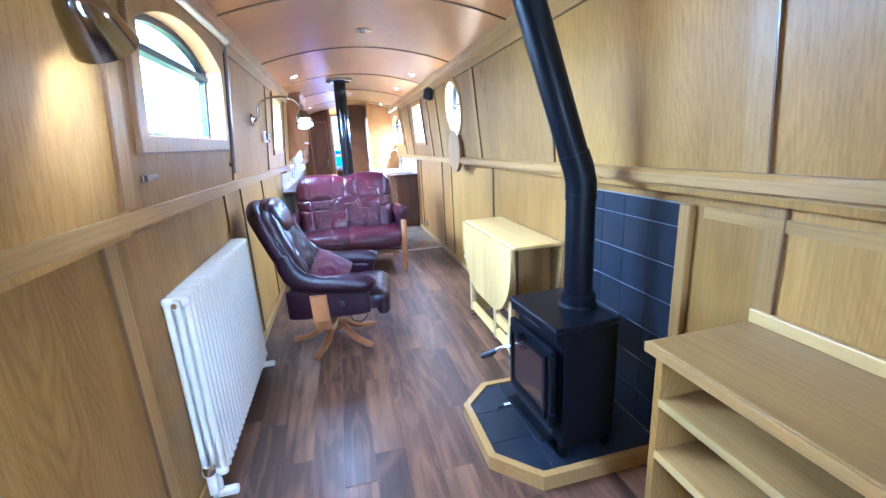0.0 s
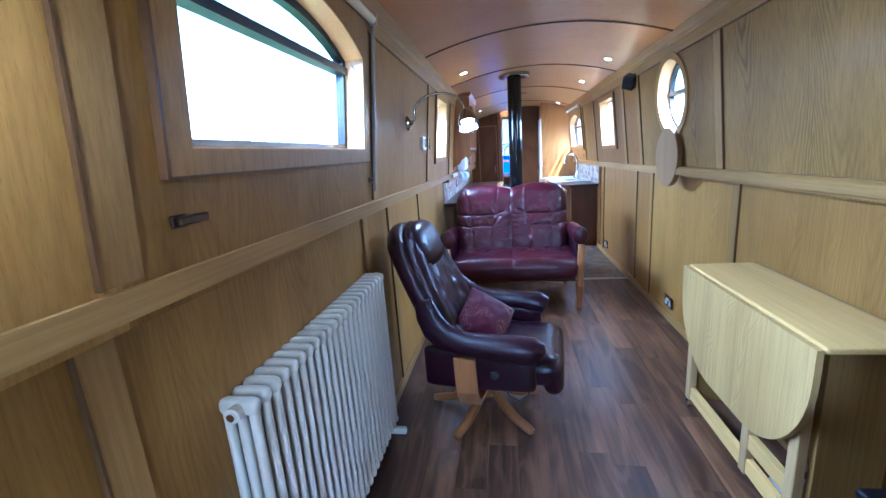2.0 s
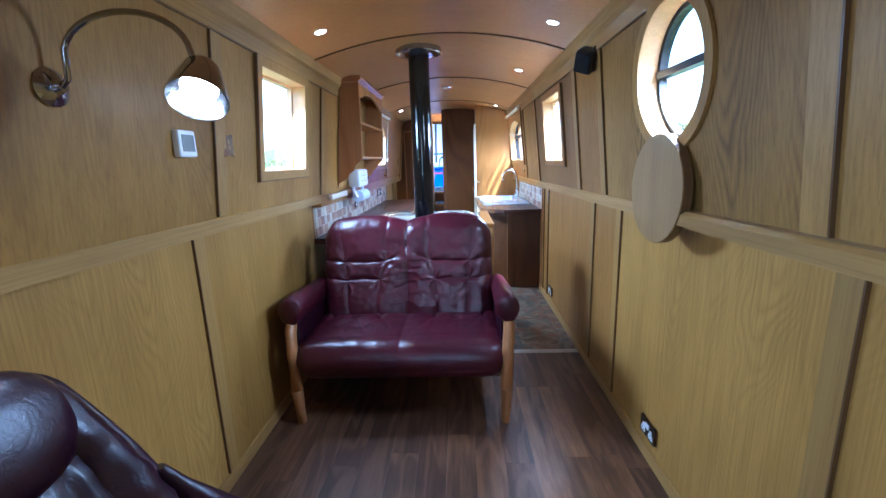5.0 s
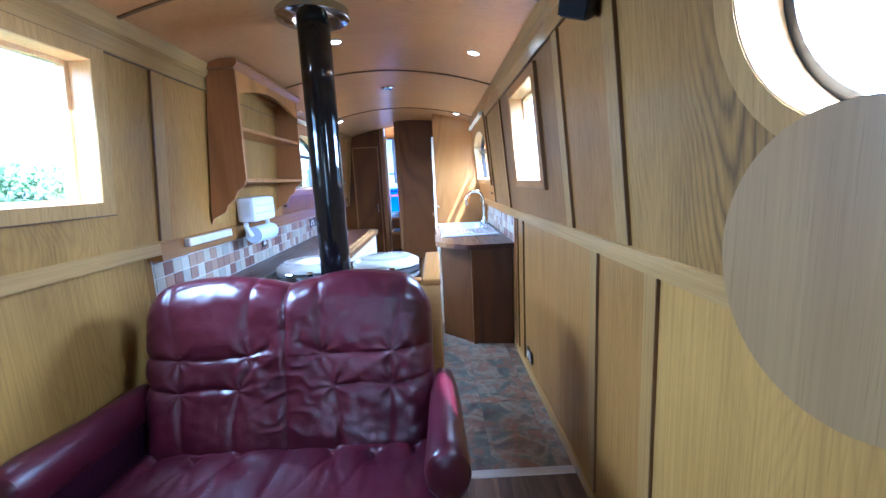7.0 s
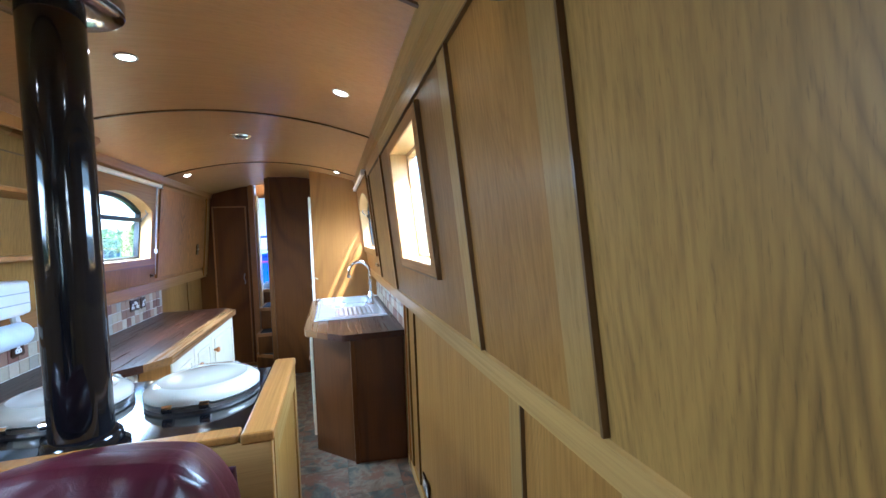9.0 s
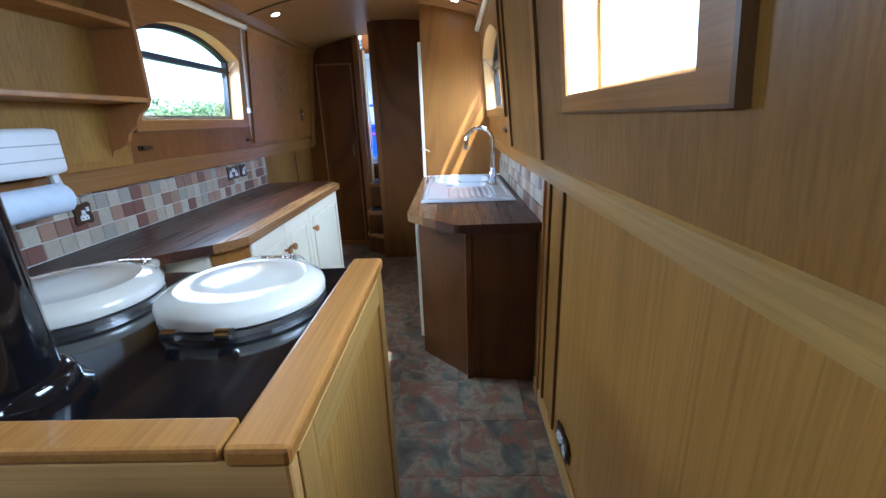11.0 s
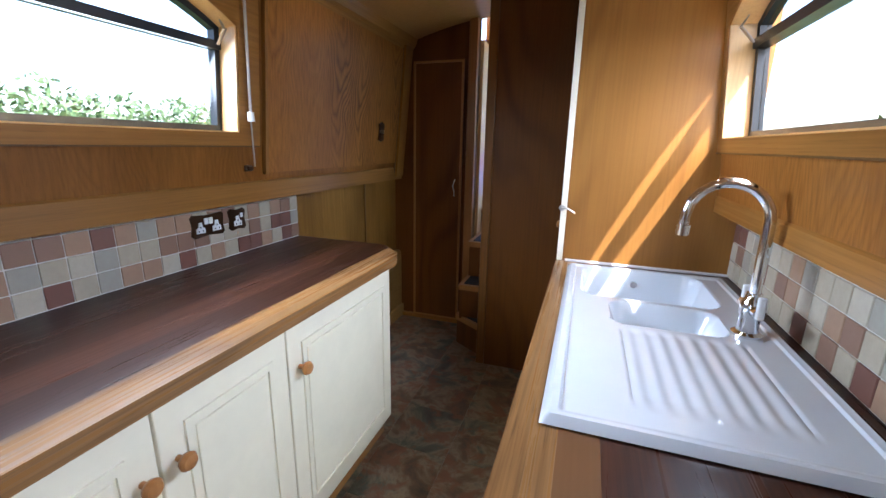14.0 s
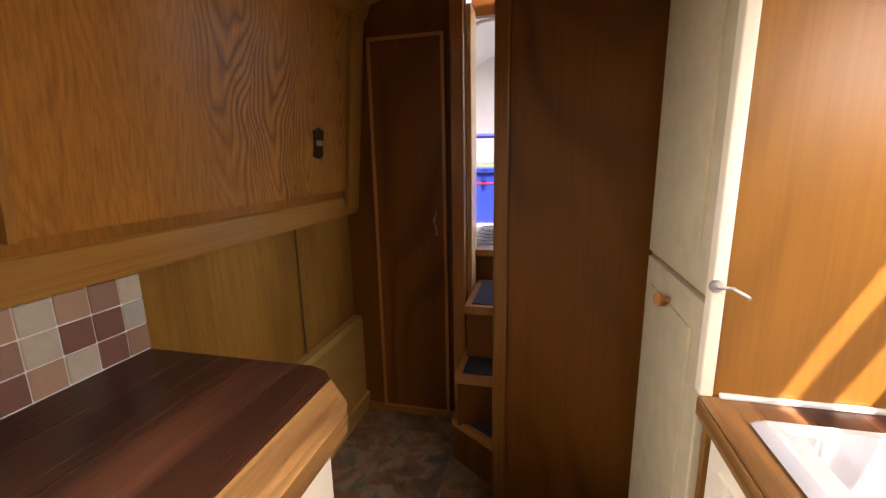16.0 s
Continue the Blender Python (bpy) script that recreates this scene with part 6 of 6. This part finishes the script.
def stay(name, side, y, z, label, across):
    ob = empty(name, label, "catch", (wall_x(side, z), y, z), 0 if side < 0 else 180, group="window catches")
    part("plate", box(B(), (0, -0.018, -0.012), (0.008, 0.018, 0.012), 0.003), BRONZE, ob)
    if side > 0:
        part("latch", tube(B(), [(0.006, 0.0, 0.0), (0.022, 0.012, 0.0), (0.024, across, 0.004), (0.02, across + 0.008, 0.02)], 0.004, 8), STEEL, ob, "thin steel hook", True)
    else:
        part("latch", box(B(), (0.008, -0.012, -0.008), (0.02, 0.012 + across, 0.008), 0.003), BRONZE, ob)
    return ob
stay("window_catch", -1, 1.905, 1.292, "steel turn catch under the arched window", 0.05)
stay("window_catch", -1, 3.02, 1.29, "steel turn catch under the arched window", 0.02)
stay("window_catch", -1, 7.18, 1.232, "steel turn catch under the galley window", 0.04)
stay("window_catch", -1, 8.215, 1.218, "steel turn catch under the galley window", 0.0)
stay("window_catch", 1, 7.60, 1.238, "steel turn catch under the galley window", 0.04)

def wand(y0, z0, y1, z1, label):
    ob = empty("blind_wand", label, "blind wand", (0, 0, 0), group="blind wands")
    part("cord", tube(B(), [(wall_x(-1, z0) + 0.03, y0, z0), (wall_x(-1, z1) + 0.03, y1, z1), (wall_x(-1, 1.225) + 0.03, y1 + 0.02, 1.225)], 0.003, 6), STEEL, ob)
    part("rod", tube(B(), [(wall_x(-1, z0) + 0.032, y0, z0), (wall_x(-1, z1) + 0.032, y1, z1)], 0.0055, 8), paint("clear_plastic_grey", (0.52, 0.52, 0.50), 0.2), ob, "clear grey plastic rod", True)
    part("tassel", cyl(B(), (wall_x(-1, z1) + 0.032, y1, z1 + 0.004), (wall_x(-1, z1) + 0.032, y1, z1 - 0.03), 0.012, 0.014, 10), WHITE, ob)
    return ob
wand(8.175, 1.93, 8.203, 1.425, "clear plastic blind wand beside the galley window")
for side, y0, y1, lab in ((-1, 1.93, 3.0, "white roller blind rolled up over the arched window"), (-1, 7.17, 8.24, "white roller blind rolled up over the galley window"), (1, 7.52, 8.60, "white roller blind rolled up over the sink window")):
    bl = empty("roller_blind", lab, "blind", (wall_x(side, 1.925) - side * 0.028, 0, 1.925), group="roller blinds")
    part("roll", cyl(B(), (0, y0, 0), (0, y1, 0), 0.017, n=18), CREAM, bl, smooth=True)
    part("bracket", box(B(), (-0.014, y0 - 0.012, -0.02), (0.02, y0, 0.02), 0.003), STEEL, bl)
    part("bracket", box(B(), (-0.014, y1, -0.02), (0.02, y1 + 0.012, 0.02), 0.003), STEEL, bl)
rod = empty("hatch_rod", "slim painted rod beside the arched window", "rod", (wall_x(-1, 1.6) + 0.02, 3.035, 1.6))
part("rod", tube(B(), [(-0.034, 0, -0.36), (0.030, 0, 0.32)], 0.008, 8), paint("grey_rod", (0.32, 0.29, 0.25), 0.3), rod, smooth=True)
for side, y in ((-1, 2.94), (-1, 8.14), (1, 7.62), (1, 8.55)):
    hs = empty("hopper_stay", "black hopper window stay", "window stay", (wall_x(side, 1.72) + side * 0.055, y, 1.70), group="hopper stays")
    part("arm", tube(B(), [(0, 0, -0.045), (-side * 0.045, -0.008, 0.0), (-side * 0.02, -0.012, 0.05)], 0.007, 6, 0.5), STEEL, hs)


# ---- downlights and ceiling vents ----
def downlight(x, y, lit=True):
    z = roof_z(x)
    ob = empty("downlight", "small recessed ceiling downlight, lit, in a steel ring", "downlight", (x, y, z), group="ceiling downlights")
    tilt = -math.degrees(math.atan(-2 * 0.132 * (x + 0.018) / 0.79 ** 2))
    ob.matrix_basis = pose(x, y, z, 0, tilt, 0)
    part("ring", lathe(B(), [(0.036, 0.002), (0.036, -0.004), (0.030, -0.006), (0.026, -0.003), (0.026, 0.002)], n=24), STEEL, ob, smooth=True)
    part("lens", cyl(B(), (0, 0, -0.003), (0, 0, 0.001), 0.0255, n=20), GLOW, ob, "lit lens")
    li = new("downlight_beam", bpy.data.lights.new("downlight_beam", "SPOT"))
    li.data.energy, li.data.spot_size, li.data.spot_blend, li.data.shadow_soft_size, li.data.color = 0.07, radians(120), 0.6, 0.03, (1.0, 0.94, 0.84)
    li.matrix_world = look((x, y, z - 0.012), (x * 0.98, y, 0))
    return ob


for x, y in ((0.59, 5.09), (-0.615, 5.08), (0.58, 6.245), (-0.16, 6.19), (0.59, 8.36), (-0.66, 8.48)):
    downlight(x, y)
# this lit pair near the bow is unseen, added by assumption
downlight(0.59, 1.6)
downlight(-0.615, 1.6)
for y in (3.605, 7.35):
    vt = empty("ceiling_vent", "chrome ceiling vent with three slots", "vent", (-0.015, y, roof_z(0)), group="ceiling vents")
    part("ring", lathe(B(), [(0.062, 0.002), (0.062, -0.006), (0.05, -0.014), (0.046, -0.010), (0.046, 0.002)], n=28), CHROME, vt, smooth=True)
    part("disc", cyl(B(), (0, 0, -0.008), (0, 0, 0.0), 0.0455, n=24), paint("vent_grey", (0.12, 0.11, 0.10), 0.5), vt)
    for k in (-0.025, 0.0, 0.025):
        part("bar", box(B(), (k - 0.004, -0.038, -0.013), (k + 0.004, 0.038, -0.008), 0.002), CHROME, vt)

# ---- outside ----
thing("ground", box(B(), (-300, -300, -1.0), (300, 300, -0.55)), GRASS, "grassy towpath bank", "ground", kind="structure")


def foliage(name, boxes, count, size, label, category, seed):
    """Many small leaf clumps scattered in rounded volumes, as one mass."""
    rnd = random.Random(seed)
    verts, faces = [], []
    for _ in range(count):
        c, h = rnd.choice(boxes)
        while True:
            p = Vector([rnd.uniform(-1, 1) for _ in range(3)])
            if p.length < 1 and (p.length > 0.55 or rnd.random() < 0.2):
                break
        o = Vector(c) + Vector([p[i] * h[i] for i in range(3)])
        for _ in range(3):
            u = Vector([rnd.uniform(-1, 1) for _ in range(3)]).normalized() * size * rnd.uniform(0.6, 1.4)
            w = u.cross(Vector([rnd.uniform(-1, 1) for _ in range(3)])).normalized() * size * rnd.uniform(0.3, 0.6)
            q = o + Vector([rnd.uniform(-1, 1) for _ in range(3)]) * size
            b = len(verts)
            verts += [q - u, q + w, q + u, q - w]
            faces.append((b, b + 1, b + 2, b + 3))
    me = bpy.data.meshes.new(name)
    me.from_pydata([tuple(v) for v in verts], [], faces)
    me.materials.append(LEAF)
    return tagged(new(name, me), label, category, kind="stuff")


rh = random.Random(4)
foliage("hedge", [((-5.2 + rh.uniform(-0.2, 0.2), -2 + 0.9 * k, 0.88 + rh.uniform(-0.08, 0.08)), (0.7, 0.9, 1.05 + rh.uniform(-0.08, 0.12))) for k in range(24)], 24000, 0.045, "clipped green hedge along the bank", "hedge", 11)
foliage("tree_crowns", [((-7.5 + rh.uniform(-1, 1), 21.5 + 1.3 * k, 0.7 + rh.uniform(-0.3, 0.3)), (1.8, 1.4, 1.3)) for k in range(6)], 9000, 0.16, "trees behind the hedge", "trees", 12)
foliage("far_trees", [((17 + rh.uniform(-2, 2), -10 + 3.2 * k, 1.5 + rh.uniform(-0.6, 0.8)), (3.0, 3.4, 1.9)) for k in range(14)], 15000, 0.24, "far wood beyond the moorings", "trees", 13)
for k in range(6):
    tr = thing("tree_trunk", tube(B(), [(-7.5 + 0.3 * (k % 3), 21.5 + 1.3 * k, -0.6), (-7.45, 21.55 + 1.3 * k, 0.6), (-7.5, 21.5 + 1.3 * k, 1.2)], [0.16, 0.12, 0.06], 9), BARK, "rough grey tree trunk rising from the bank", "tree trunk", group="tree trunks", smooth=True)
shed = empty("moored_boat", "white moored boat with a red cabin stripe", "boat", (7.5, 7.0, -0.5))
part("hull", prism(B(), [(-1.0, 0.0), (1.0, 0.0), (1.15, 1.2), (-1.15, 1.2)], -7, 6, "y"), RENDER, shed)
part("cabin", prism(B(), [(-0.95, 1.2), (0.95, 1.2), (0.85, 2.0), (-0.85, 2.0)], -5, 4, "y"), RENDER, shed)
part("stripe", box(B(), (-1.06, 0.5, 1.3), (-0.96, 2.6, 1.7), 0.01), RED, shed)

# ---- floor pieces ----
rp = random.Random(21)
PW = 0.136
plank_meshes = {}
for i in range(14):
    x0 = -0.948 + i * PW
    y = Y0 + rp.uniform(-0.9, 0.0)
    while y < 5.555:
        ln = rp.choice((0.62, 0.85, 1.1))
        a, b = max(y, Y0), min(y + ln, 5.555)
        y += ln
        if b - a < 0.05:
            continue
        key = round(b - a, 3)
        if key not in plank_meshes:
            plank_meshes[key] = finish("plank", box(B(), (0.0002, 0.0002, -0.012), (PW - 0.0002, key - 0.0002, 0.0), 0.0003, 1), PLANK)
        o = new("plank", plank_meshes[key])
        o.parent = floor
        o.location = (x0, a, 0)
S = 0.305
slate_me = finish("slate", box(B(), (0.0006, 0.0006, -0.006), (S - 0.0006, S - 0.0006, 0.0), 0.0008, 1), SLATE_FLOOR)
for i in range(7):
    for j in range(14):
        o = new("slate", slate_me)
        o.parent = galley_floor
        o.location = (-0.98 + i * S, 5.59 + j * S, 0.0)
